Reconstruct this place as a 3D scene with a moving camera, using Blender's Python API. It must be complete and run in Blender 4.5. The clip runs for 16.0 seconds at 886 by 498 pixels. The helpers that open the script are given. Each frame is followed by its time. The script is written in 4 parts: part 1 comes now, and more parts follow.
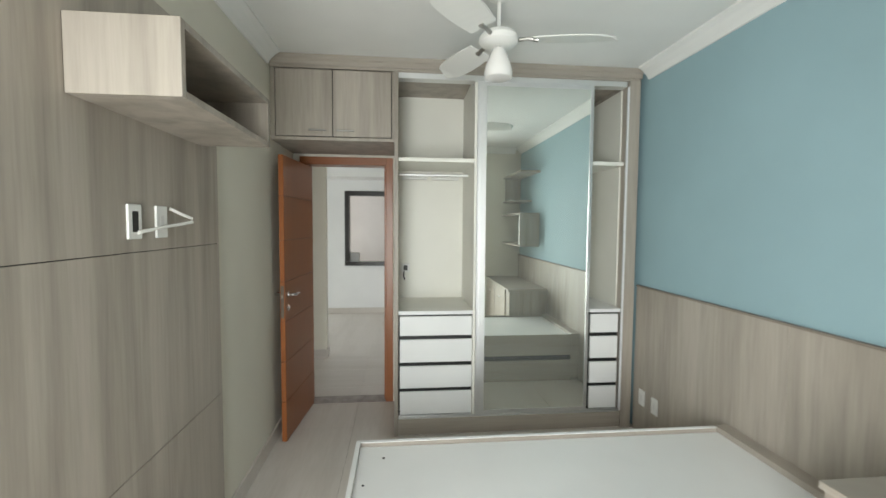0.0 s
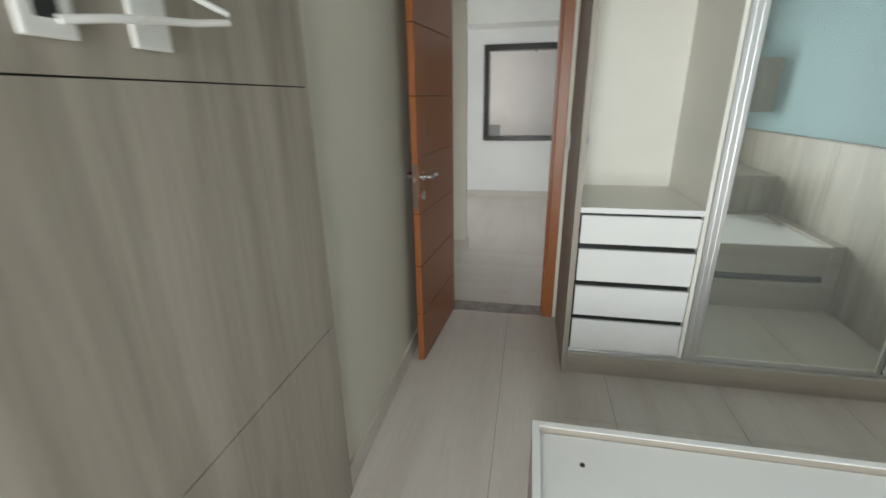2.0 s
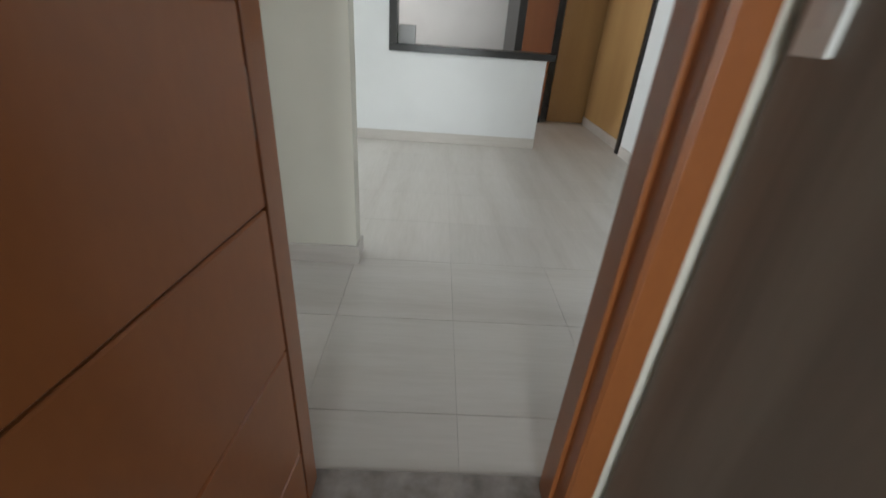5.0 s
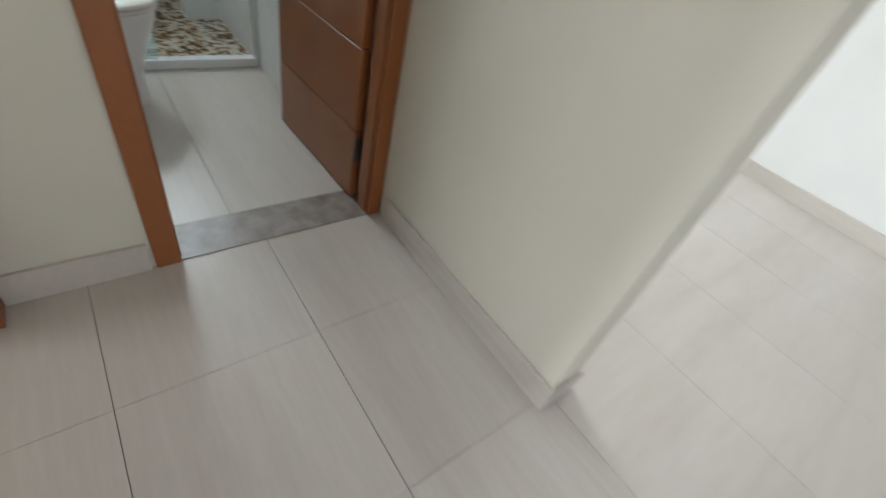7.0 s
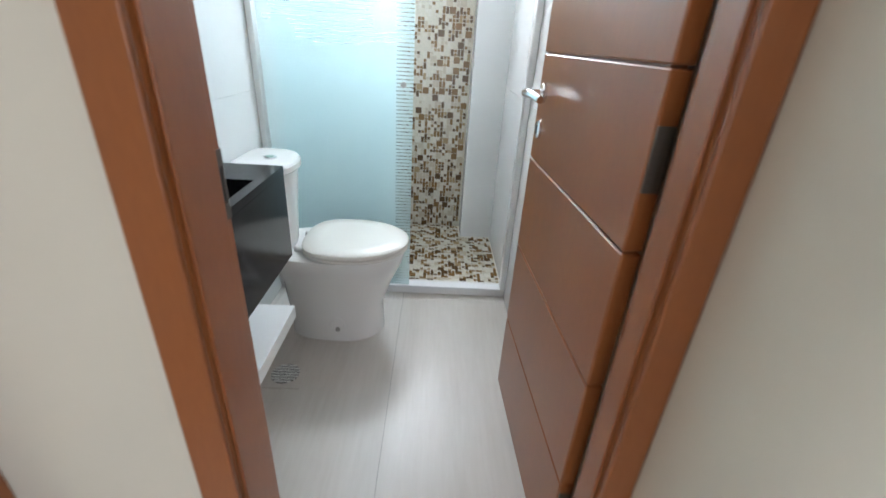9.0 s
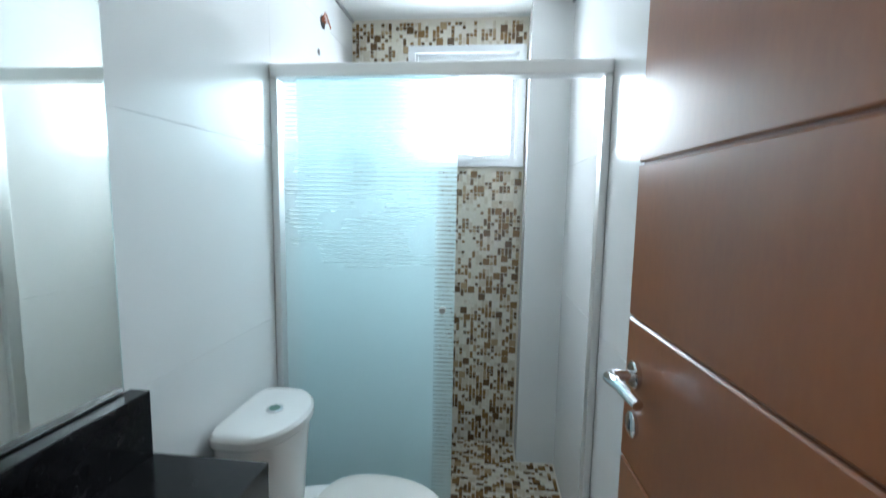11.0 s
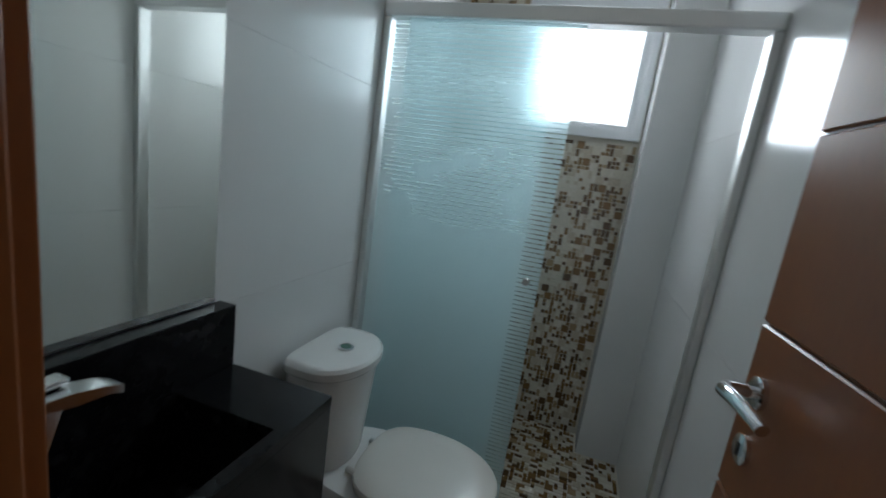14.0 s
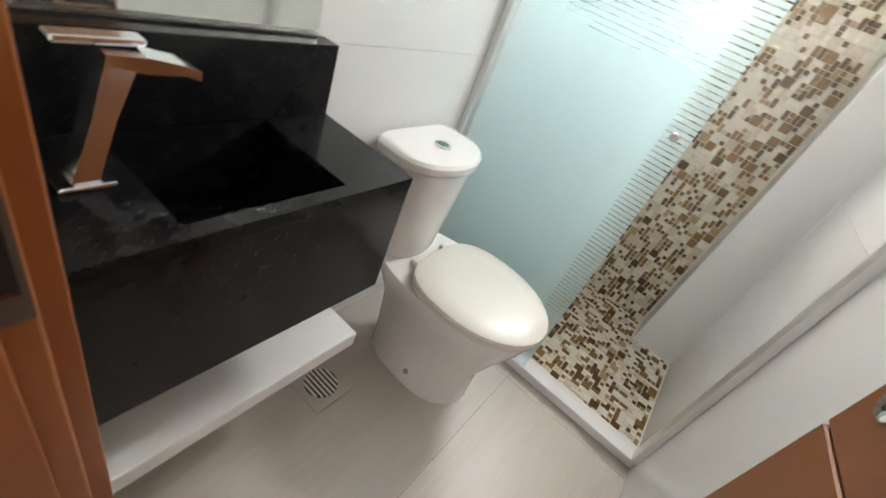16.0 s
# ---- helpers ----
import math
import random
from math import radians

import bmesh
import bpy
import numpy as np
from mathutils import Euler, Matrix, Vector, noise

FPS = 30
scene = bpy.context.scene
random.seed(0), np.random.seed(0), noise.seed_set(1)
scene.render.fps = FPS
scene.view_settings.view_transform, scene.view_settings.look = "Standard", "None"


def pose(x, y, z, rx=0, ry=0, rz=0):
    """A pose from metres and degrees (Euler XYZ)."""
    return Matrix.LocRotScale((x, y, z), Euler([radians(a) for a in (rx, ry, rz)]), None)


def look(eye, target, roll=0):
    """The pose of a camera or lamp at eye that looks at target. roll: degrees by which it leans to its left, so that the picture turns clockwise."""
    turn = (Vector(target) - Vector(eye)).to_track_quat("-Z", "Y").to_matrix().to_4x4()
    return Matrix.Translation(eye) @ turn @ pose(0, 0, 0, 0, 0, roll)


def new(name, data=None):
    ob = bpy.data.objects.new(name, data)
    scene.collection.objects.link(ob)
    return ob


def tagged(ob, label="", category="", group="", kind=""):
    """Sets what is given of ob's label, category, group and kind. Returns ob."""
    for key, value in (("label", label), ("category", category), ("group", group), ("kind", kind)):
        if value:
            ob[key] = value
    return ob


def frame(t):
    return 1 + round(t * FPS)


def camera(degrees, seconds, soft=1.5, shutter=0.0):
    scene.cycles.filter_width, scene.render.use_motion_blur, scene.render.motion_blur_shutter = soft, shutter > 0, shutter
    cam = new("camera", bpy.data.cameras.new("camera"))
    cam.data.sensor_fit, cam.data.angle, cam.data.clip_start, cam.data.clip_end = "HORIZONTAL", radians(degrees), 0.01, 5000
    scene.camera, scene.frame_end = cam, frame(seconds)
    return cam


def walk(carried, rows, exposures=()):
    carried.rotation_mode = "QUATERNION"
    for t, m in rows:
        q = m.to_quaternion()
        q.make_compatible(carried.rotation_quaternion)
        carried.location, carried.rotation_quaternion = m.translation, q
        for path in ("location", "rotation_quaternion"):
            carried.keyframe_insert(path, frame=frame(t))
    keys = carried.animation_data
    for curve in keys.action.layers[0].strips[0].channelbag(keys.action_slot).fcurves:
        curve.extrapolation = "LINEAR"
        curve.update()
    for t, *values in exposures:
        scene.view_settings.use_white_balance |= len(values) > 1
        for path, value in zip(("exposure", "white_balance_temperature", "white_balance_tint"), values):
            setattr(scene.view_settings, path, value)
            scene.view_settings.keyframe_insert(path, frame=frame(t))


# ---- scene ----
cam = camera(92.0, 16.0, shutter=0.5)
PATH = [
    (0, (0.22, 0.055, 1.569), (0.417, 2.042, 1.453), 0.4),
    (0.5, (0.213, 0.202, 1.535), (0.228, 2.199, 1.431), 0.0),
    (1, (0.177, 0.491, 1.523), (-0.233, 2.412, 1.147), 4.5),
    (1.5, (0.108, 0.77, 1.47), (-0.494, 2.572, 0.844), 5.6),
    (2, (-0.051, 1.064, 1.433), (-0.426, 2.914, 0.77), -0.9),
    (2.5, (-0.136, 1.354, 1.383), (-0.257, 3.235, 0.715), -2.4),
    (3, (-0.174, 1.738, 1.366), (-0.17, 3.629, 0.714), -1.6),
    (3.5, (-0.279, 2.087, 1.326), (-0.177, 3.981, 0.693), 0.4),
    (5.8, (-0.272, 3.728, 1.116), (-0.355, 5.356, -0.043), 10.4),
    (6, (-0.298, 3.856, 1.126), (-0.536, 5.438, -0.075), 11.3),
    (6.5, (-0.342, 4.086, 1.138), (-0.989, 5.472, -0.15), 13.6),
    (7, (-0.454, 4.302, 1.086), (-1.477, 5.402, -0.235), 16.8),
    (7.5, (-0.597, 4.416, 1.124), (-1.941, 5.22, -0.12), 14.1),
    (8, (-0.686, 4.599, 1.144), (-2.309, 4.969, 0.035), 8.4),
    (8.5, (-0.833, 4.692, 1.168), (-2.56, 4.832, 0.17), 3.5),
    (9, (-1.08, 4.702, 1.173), (-2.876, 4.761, 0.297), 3.5),
    (9.5, (-1.265, 4.715, 1.167), (-3.09, 4.708, 0.349), 2.7),
    (10, (-1.44, 4.733, 1.225), (-3.316, 4.608, 0.543), 2.6),
    (10.2, (-1.473, 4.735, 1.254), (-3.376, 4.57, 0.663), 2.2),
    (12.5, (-1.516, 4.631, 1.494), (-3.508, 4.524, 1.642), 0.4),
    (13, (-1.534, 4.644, 1.447), (-3.53, 4.529, 1.421), 0.6),
    (13.5, (-1.558, 4.652, 1.37), (-3.521, 4.395, 1.088), 2.6),
    (14, (-1.569, 4.679, 1.326), (-3.451, 4.116, 0.949), 8.2),
    (14.5, (-1.58, 4.668, 1.297), (-3.392, 4.029, 0.743), 14.5),
    (15, (-1.645, 4.665, 1.233), (-3.337, 4.011, 0.391), 18.2),
    (15.5, (-1.699, 4.652, 1.221), (-3.281, 4.025, 0.171), 19.6),
    (16, (-1.676, 4.666, 1.201), (-3.183, 3.986, 0.076), 24.2),
]
walk(cam, [(t, look(eye, target, roll)) for t, eye, target, roll in PATH], exposures=[(0.0, -0.55, 6750, 8), (1.0, -0.55, 6600, 9), (3.5, -0.75, 6750, 9), (5.8, -0.2, 6200, 8), (6.5, -0.05, 6400, 9), (7.0, 0.15, 6450, 10), (8.0, 0.65, 6200, 10), (9.0, 0.88, 6250, 14), (9.5, 0.7, 6000, 11), (10.0, 0.5, 5800, 7), (10.6, 0.4, 5800, 7), (12.3, -1.27, 6050, 9), (13.5, -1.36, 6050, 9), (14.5, -1.15, 6350, 11), (15.0, 0.05, 7100, 14), (16.0, 0.75, 7400, 19)])

# ---- world and light ----
world = bpy.data.worlds.new("world")
scene.world = world
world.use_nodes = True
wn = world.node_tree
sky = wn.nodes.new("ShaderNodeTexSky")
sky.sky_type, sky.sun_disc = "NISHITA", False
sky.sun_elevation, sky.sun_rotation = radians(48), radians(200)
wn.nodes["Background"].inputs["Strength"].default_value = 0.12
wn.links.new(sky.outputs["Color"], wn.nodes["Background"].inputs["Color"])


def sun_lamp():
    d = bpy.data.lights.new("sun", "SUN")
    d.energy, d.angle, d.color = 2.5, radians(0.6), (1.0, 0.96, 0.9)
    ob = new("sun", d)
    ob.rotation_euler = (radians(42), 0, radians(-20))


def window_light(name, eye, target, w, h, watts, color):
    d = bpy.data.lights.new(name, "AREA")
    d.shape, d.size, d.size_y, d.energy, d.color = "RECTANGLE", w, h, watts, color
    ob = new(name, d)
    ob.matrix_world = look(eye, target)
    return ob


sun_lamp()
window_light("balcony_daylight", (-0.30, -0.95, 1.25), (1.25, 2.2, 1.15), 1.1, 2.1, 185, (0.93, 0.98, 1.0))
# Fill lamp behind an opening added in the unseen left living room wall
window_light("living_fill", (-4.22, 6.4, 1.25), (0.0, 6.4, 1.25), 1.7, 2.0, 92, (0.90, 0.97, 1.0))
window_light("bathroom_daylight", (-4.02, 4.58, 1.87), (-2.0, 4.58, 1.2), 0.5, 0.52, 24, (0.88, 0.96, 1.0))
window_light("dining_daylight", (1.86, 4.75, 1.2), (0.0, 4.85, 1.1), 1.2, 2.0, 11, (0.95, 0.98, 1.0))
window_light("spare_room_daylight", (-2.15, 1.30, 1.25), (-0.85, 5.1, 1.0), 1.1, 1.7, 33, (0.95, 0.98, 1.0))
# Kitchen lamp stands at an assumed window out of view
window_light("kitchen_daylight", (-1.57, 8.8, 1.5), (0.5, 8.8, 1.5), 1.0, 1.0, 28, (1.0, 0.96, 0.94))


# ---- materials ----
def mat(name, color, rough=0.5, metal=0.0, spec=0.5):
    m = bpy.data.materials.new(name)
    m.use_nodes = True
    b = m.node_tree.nodes["Principled BSDF"]
    b.inputs["Base Color"].default_value = (*color, 1)
    b.inputs["Roughness"].default_value = rough
    b.inputs["Metallic"].default_value = metal
    b.inputs["Specular IOR Level"].default_value = spec
    return m


def noise_tex(m, scale, detail=4.0, stretch=(1, 1, 1), rough=0.55, distort=0.0):
    t = m.node_tree
    g = t.nodes.new("ShaderNodeNewGeometry")
    mp = t.nodes.new("ShaderNodeMapping")
    mp.inputs["Scale"].default_value = stretch
    n = t.nodes.new("ShaderNodeTexNoise")
    n.inputs["Scale"].default_value = scale
    n.inputs["Detail"].default_value = detail
    n.inputs["Roughness"].default_value = rough
    n.inputs["Distortion"].default_value = distort
    t.links.new(g.outputs["Position"], mp.inputs["Vector"])
    t.links.new(mp.outputs["Vector"], n.inputs["Vector"])
    return n


def ramp(m, source, stops):
    t = m.node_tree
    r = t.nodes.new("ShaderNodeValToRGB")
    while len(r.color_ramp.elements) < len(stops):
        r.color_ramp.elements.new(0.5)
    for e, (p, c) in zip(r.color_ramp.elements, stops):
        e.position, e.color = p, (*c, 1)
    t.links.new(source, r.inputs["Fac"])
    return r.outputs["Color"]


def mixed(m, a, b, fac, mode="MIX"):
    t = m.node_tree
    x = t.nodes.new("ShaderNodeMix")
    x.data_type, x.blend_type = "RGBA", mode
    if isinstance(fac, float):
        x.inputs[0].default_value = fac
    else:
        t.links.new(fac, x.inputs[0])
    t.links.new(a, x.inputs[6])
    t.links.new(b, x.inputs[7])
    return x.outputs[2]


def base(m, out):
    m.node_tree.links.new(out, m.node_tree.nodes["Principled BSDF"].inputs["Base Color"])


def bump(m, out, strength, distance=0.01):
    t = m.node_tree
    b = t.nodes.new("ShaderNodeBump")
    b.inputs["Strength"].default_value, b.inputs["Distance"].default_value = strength, distance
    t.links.new(out, b.inputs["Height"])
    t.links.new(b.outputs["Normal"], t.nodes["Principled BSDF"].inputs["Normal"])


def roughness(m, out, lo, hi):
    t = m.node_tree
    r = t.nodes.new("ShaderNodeMapRange")
    r.inputs["To Min"].default_value, r.inputs["To Max"].default_value = lo, hi
    t.links.new(out, r.inputs["Value"])
    t.links.new(r.outputs["Result"], t.nodes["Principled BSDF"].inputs["Roughness"])


def paint(name, color, rough=0.7):
    m = mat(name, color, rough)
    big, fine = noise_tex(m, 1.3, 3), noise_tex(m, 160, 3)
    dark = tuple(c * 0.93 for c in color)
    base(m, ramp(m, big.outputs["Fac"], [(0.35, dark), (0.65, color)]))
    bump(m, fine.outputs["Fac"], 0.08, 0.002)
    return m


def laminate(name, light, dark, stretch=(1, 1, 0.06), rough=0.45):
    m = mat(name, light, rough)
    wide = noise_tex(m, 5.5, 3, stretch, 0.5, 0.9)
    broad = noise_tex(m, 14, 4, stretch, 0.6, 0.6)
    fine = noise_tex(m, 75, 4, stretch, 0.6)
    mid = tuple((a + b) / 2 for a, b in zip(light, dark))
    a = ramp(m, wide.outputs["Fac"], [(0.36, dark), (0.47, mid), (0.55, light), (0.68, tuple(c * 1.06 for c in light))])
    b = ramp(m, broad.outputs["Fac"], [(0.32, dark), (0.45, mid), (0.6, light)])
    c = ramp(m, fine.outputs["Fac"], [(0.3, tuple(c * 0.82 for c in mid)), (0.6, light)])
    base(m, mixed(m, mixed(m, a, b, 0.4), c, 0.28))
    roughness(m, fine.outputs["Fac"], rough - 0.08, rough + 0.1)
    bump(m, fine.outputs["Fac"], 0.06, 0.002)
    return m


def varnished(name, light, dark, stretch=(1, 1, 0.08)):
    m = mat(name, light, 0.3)
    broad, fine = noise_tex(m, 4, 3, stretch, 0.5, 0.3), noise_tex(m, 110, 3, (1, 1, 0.3) if stretch[2] < 1 else (0.3, 0.3, 1), 0.5)
    a = ramp(m, broad.outputs["Fac"], [(0.3, dark), (0.7, light)])
    b = ramp(m, fine.outputs["Fac"], [(0.2, dark), (0.75, light)])
    base(m, mixed(m, a, b, 0.3))
    roughness(m, broad.outputs["Fac"], 0.27, 0.36)
    bump(m, fine.outputs["Fac"], 0.025, 0.001)
    return m


def porcelain(name, stretch):
    m = mat(name, (0.5, 0.46, 0.42), 0.2)
    info = m.node_tree.nodes.new("ShaderNodeObjectInfo")
    vein = noise_tex(m, 5, 5, stretch, 0.55, 0.3)
    fine = noise_tex(m, 60, 3, stretch)
    a = ramp(m, vein.outputs["Fac"], [(0.3, (0.51, 0.46, 0.41)), (0.5, (0.595, 0.55, 0.50)), (0.7, (0.645, 0.60, 0.555))])
    b = ramp(m, fine.outputs["Fac"], [(0.3, (0.535, 0.49, 0.44)), (0.7, (0.645, 0.60, 0.555))])
    c = ramp(m, info.outputs["Random"], [(0.0, (0.95, 0.95, 0.95)), (1.0, (1.0, 1.0, 1.0))])
    base(m, mixed(m, mixed(m, a, b, 0.35), c, 1.0, "MULTIPLY"))
    roughness(m, noise_tex(m, 3, 2).outputs["Fac"], 0.31, 0.39)
    return m


def mosaic(name, joined):
    m = mat(name, (0.5, 0.4, 0.3), 0.2)
    t = m.node_tree
    if joined:
        r = t.nodes.new("ShaderNodeNewGeometry").outputs["Random Per Island"]
    else:
        r = t.nodes.new("ShaderNodeObjectInfo").outputs["Random"]
    c = ramp(m, r, [(0.0, (0.74, 0.69, 0.58)), (0.28, (0.62, 0.54, 0.42)), (0.42, (0.42, 0.30, 0.17)), (0.50, (0.78, 0.73, 0.64)),
                    (0.59, (0.13, 0.075, 0.032)), (0.78, (0.25, 0.145, 0.055))])
    t.nodes[-1].color_ramp.interpolation = "CONSTANT"
    n = noise_tex(m, 90, 3)
    d = ramp(m, n.outputs["Fac"], [(0.3, (0.85, 0.85, 0.85)), (0.7, (1, 1, 1))])
    base(m, mixed(m, c, d, 1.0, "MULTIPLY"))
    return m


def granite(name):
    m = mat(name, (0.02, 0.02, 0.022), 0.12, 0.0, 0.2)
    a, b = noise_tex(m, 220, 2), noise_tex(m, 25, 4)
    ca = ramp(m, a.outputs["Fac"], [(0.64, (0.007, 0.007, 0.008)), (0.76, (0.05, 0.05, 0.054))])
    cb = ramp(m, b.outputs["Fac"], [(0.5, (0.007, 0.007, 0.008)), (0.8, (0.03, 0.03, 0.033))])
    base(m, mixed(m, ca, cb, 0.5))
    roughness(m, b.outputs["Fac"], 0.08, 0.22)
    return m


def frosted(name):
    """Etched glass: milky with thin clear stripes in its upper part and along its free edge."""
    m = mat(name, (0.80, 0.95, 0.97), 0.3)
    t = m.node_tree
    b = t.nodes["Principled BSDF"]
    b.inputs["Transmission Weight"].default_value = 1.0
    b.inputs["IOR"].default_value = 1.2

    def math_node(op, a, c):
        n = t.nodes.new("ShaderNodeMath")
        n.operation = op
        for k, v in enumerate((a, c)):
            if isinstance(v, float):
                n.inputs[k].default_value = v
            else:
                t.links.new(v, n.inputs[k])
        return n.outputs[0]

    def fade(src, lo, hi):
        n = t.nodes.new("ShaderNodeMapRange")
        n.inputs["From Min"].default_value, n.inputs["From Max"].default_value = lo, hi
        t.links.new(src, n.inputs["Value"])
        return n.outputs["Result"]

    sep = t.nodes.new("ShaderNodeSeparateXYZ")
    t.links.new(t.nodes.new("ShaderNodeNewGeometry").outputs["Position"], sep.inputs[0])
    line = math_node("LESS_THAN", math_node("PINGPONG", sep.outputs["Z"], 0.0075), 0.0021)
    patchy = fade(noise_tex(m, 3.5, 2, (1, 1, 2)).outputs["Fac"], 0.35, 0.6)
    upper = math_node("MULTIPLY", fade(sep.outputs["Z"], 1.05, 1.4), patchy)
    zone = math_node("MAXIMUM", upper, fade(sep.outputs["Y"], 4.52, 4.585))
    clear = math_node("MULTIPLY", line, zone)
    r = t.nodes.new("ShaderNodeMapRange")
    r.inputs["To Min"].default_value, r.inputs["To Max"].default_value = 0.32, 0.05
    t.links.new(clear, r.inputs["Value"])
    t.links.new(r.outputs["Result"], b.inputs["Roughness"])
    milk = t.nodes.new("ShaderNodeBsdfTranslucent")
    milk.inputs["Color"].default_value = (0.57, 0.68, 0.69, 1)
    skin = t.nodes.new("ShaderNodeBsdfDiffuse")
    skin.inputs["Color"].default_value = (0.54, 0.65, 0.67, 1)
    etched = t.nodes.new("ShaderNodeMixShader")
    etched.inputs[0].default_value = 0.3
    t.links.new(milk.outputs[0], etched.inputs[1])
    t.links.new(skin.outputs[0], etched.inputs[2])
    out = t.nodes.new("ShaderNodeMixShader")
    t.links.new(math_node("MULTIPLY", math_node("SUBTRACT", 1.0, clear), 0.34), out.inputs[0])
    t.links.new(b.outputs[0], out.inputs[1])
    t.links.new(etched.outputs[0], out.inputs[2])
    t.links.new(out.outputs[0], t.nodes["Material Output"].inputs["Surface"])
    return m


M_WALL = paint("cream_wall_paint", (0.70, 0.67, 0.58))
M_WHITE = paint("white_wall_paint", (0.80, 0.80, 0.79))
M_CEIL = paint("white_ceiling_paint", (0.82, 0.82, 0.80), 0.8)
M_BLUE = paint("blue_wall_paint", (0.31, 0.46, 0.505))
M_LAM = laminate("grey_oak_laminate", (0.43, 0.385, 0.33), (0.235, 0.205, 0.17))
M_LAMY = laminate("grey_oak_laminate_sideways", (0.43, 0.385, 0.33), (0.29, 0.255, 0.215), (0.06, 0.06, 1))
# Darker copy of the grey oak: wardrobe's left side, shelf back, headboard cap
M_LAMD = laminate("grey_oak_laminate_darker", (0.26, 0.215, 0.18), (0.17, 0.14, 0.115))
M_WOOD = varnished("varnished_jatoba", (0.335, 0.114, 0.034), (0.225, 0.072, 0.022))
M_WOODY = varnished("varnished_jatoba_sideways", (0.335, 0.114, 0.034), (0.225, 0.072, 0.022), (0.08, 0.08, 1))
M_PINE = varnished("light_varnished_wood", (0.50, 0.31, 0.13), (0.40, 0.23, 0.09))
M_GROOVE = mat("dark_groove", (0.15, 0.052, 0.019), 0.4)
M_TILE = porcelain("beige_porcelain", (1, 0.10, 1))
M_TILEX = porcelain("beige_porcelain_crosswise", (0.10, 1, 1))
M_GROUT = paint("grey_grout", (0.27, 0.24, 0.21), 0.9)
M_THRESH = porcelain("grey_marble", (1, 1, 1))
n_ = noise_tex(M_THRESH, 14, 6)
base(M_THRESH, ramp(M_THRESH, n_.outputs["Fac"], [(0.3, (0.17, 0.145, 0.13)), (0.7, (0.36, 0.315, 0.29))]))
M_LACQ = paint("white_lacquer", (0.86, 0.865, 0.855), 0.3)
M_CARC = paint("cream_carcass_board", (0.84, 0.83, 0.76), 0.45)
# Near-black for joints, and for gaps whose shade is put into the colour
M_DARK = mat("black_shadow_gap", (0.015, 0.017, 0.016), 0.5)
M_ALU = mat("satin_aluminium", (0.84, 0.85, 0.85), 0.42, 1.0)
M_ALUW = paint("white_painted_aluminium", (0.78, 0.79, 0.80), 0.35)
M_CHROME = mat("chrome", (0.75, 0.75, 0.76), 0.12, 1.0)
M_STEEL = mat("worn_steel", (0.36, 0.35, 0.33), 0.38, 1.0)
M_BRONZE = mat("tarnished_steel", (0.16, 0.14, 0.12), 0.45, 0.8)
M_MIRROR = mat("mirror_silver", (0.87, 0.92, 0.88), 0.015, 0.91)
M_CER = paint("white_glazed_ceramic", (0.82, 0.81, 0.79), 0.12)
M_SEAT = paint("cream_seat_plastic", (0.79, 0.755, 0.70), 0.25)
M_PLAST = paint("white_plastic", (0.80, 0.80, 0.77), 0.35)
M_BLACKP = mat("black_plastic", (0.02, 0.02, 0.02), 0.4)
M_GRAN = granite("black_granite")
M_WTILE = paint("white_glazed_wall_tile", (0.78, 0.78, 0.77), 0.16)
M_MOSO, M_MOSJ = mosaic("glass_stone_mosaic", False), mosaic("glass_stone_mosaic_field", True)
M_MGROUT = paint("cream_mosaic_grout", (0.70, 0.64, 0.54), 0.9)
M_FROST = frosted("frosted_green_glass")
M_BLACK = paint("black_satin_stone", (0.018, 0.016, 0.015), 0.3)
M_COPPER = mat("bare_copper_wire", (0.5, 0.2, 0.12), 0.4, 0.6)
M_GREEN = mat("green_printed_sticker", (0.10, 0.22, 0.17), 0.3)
# Grey plastic; its grey also paints the bathroom ceiling's shadow gap
M_GREYP = mat("grey_corrugated_plastic", (0.38, 0.38, 0.38), 0.5)


# ---- mesh helpers ----
def box(bm, lo, hi):
    v = [bm.verts.new((x, y, z)) for x in (lo[0], hi[0]) for y in (lo[1], hi[1]) for z in (lo[2], hi[2])]
    for f in ((0, 1, 3, 2), (4, 6, 7, 5), (0, 4, 5, 1), (2, 3, 7, 6), (0, 2, 6, 4), (1, 5, 7, 3)):
        bm.faces.new([v[i] for i in f])
    return v


def boxes(*pairs):
    bm = bmesh.new()
    for lo, hi in pairs:
        box(bm, lo, hi)
    return bm


def ring_slab(axis, a0, a1, b0, b1, i0, i1, j0, j1, c0, c1):
    """One slab with a rectangular hole; axis: the way it is thin (0: x, 2: z)."""
    bm = bmesh.new()
    at = (lambda a, b, c: (c, a, b)) if axis == 0 else (lambda a, b, c: (a, b, c))
    o = [[bm.verts.new(at(a, b, c)) for a, b in ((a0, b0), (a1, b0), (a1, b1), (a0, b1))] for c in (c0, c1)]
    i = [[bm.verts.new(at(a, b, c)) for a, b in ((i0, j0), (i1, j0), (i1, j1), (i0, j1))] for c in (c0, c1)]
    for k in range(4):
        n = (k + 1) % 4
        bm.faces.new((o[1][k], o[1][n], i[1][n], i[1][k]))
        bm.faces.new((o[0][k], i[0][k], i[0][n], o[0][n]))
        bm.faces.new((o[0][k], o[0][n], o[1][n], o[1][k]))
        bm.faces.new((i[0][k], i[1][k], i[1][n], i[0][n]))
    return bm


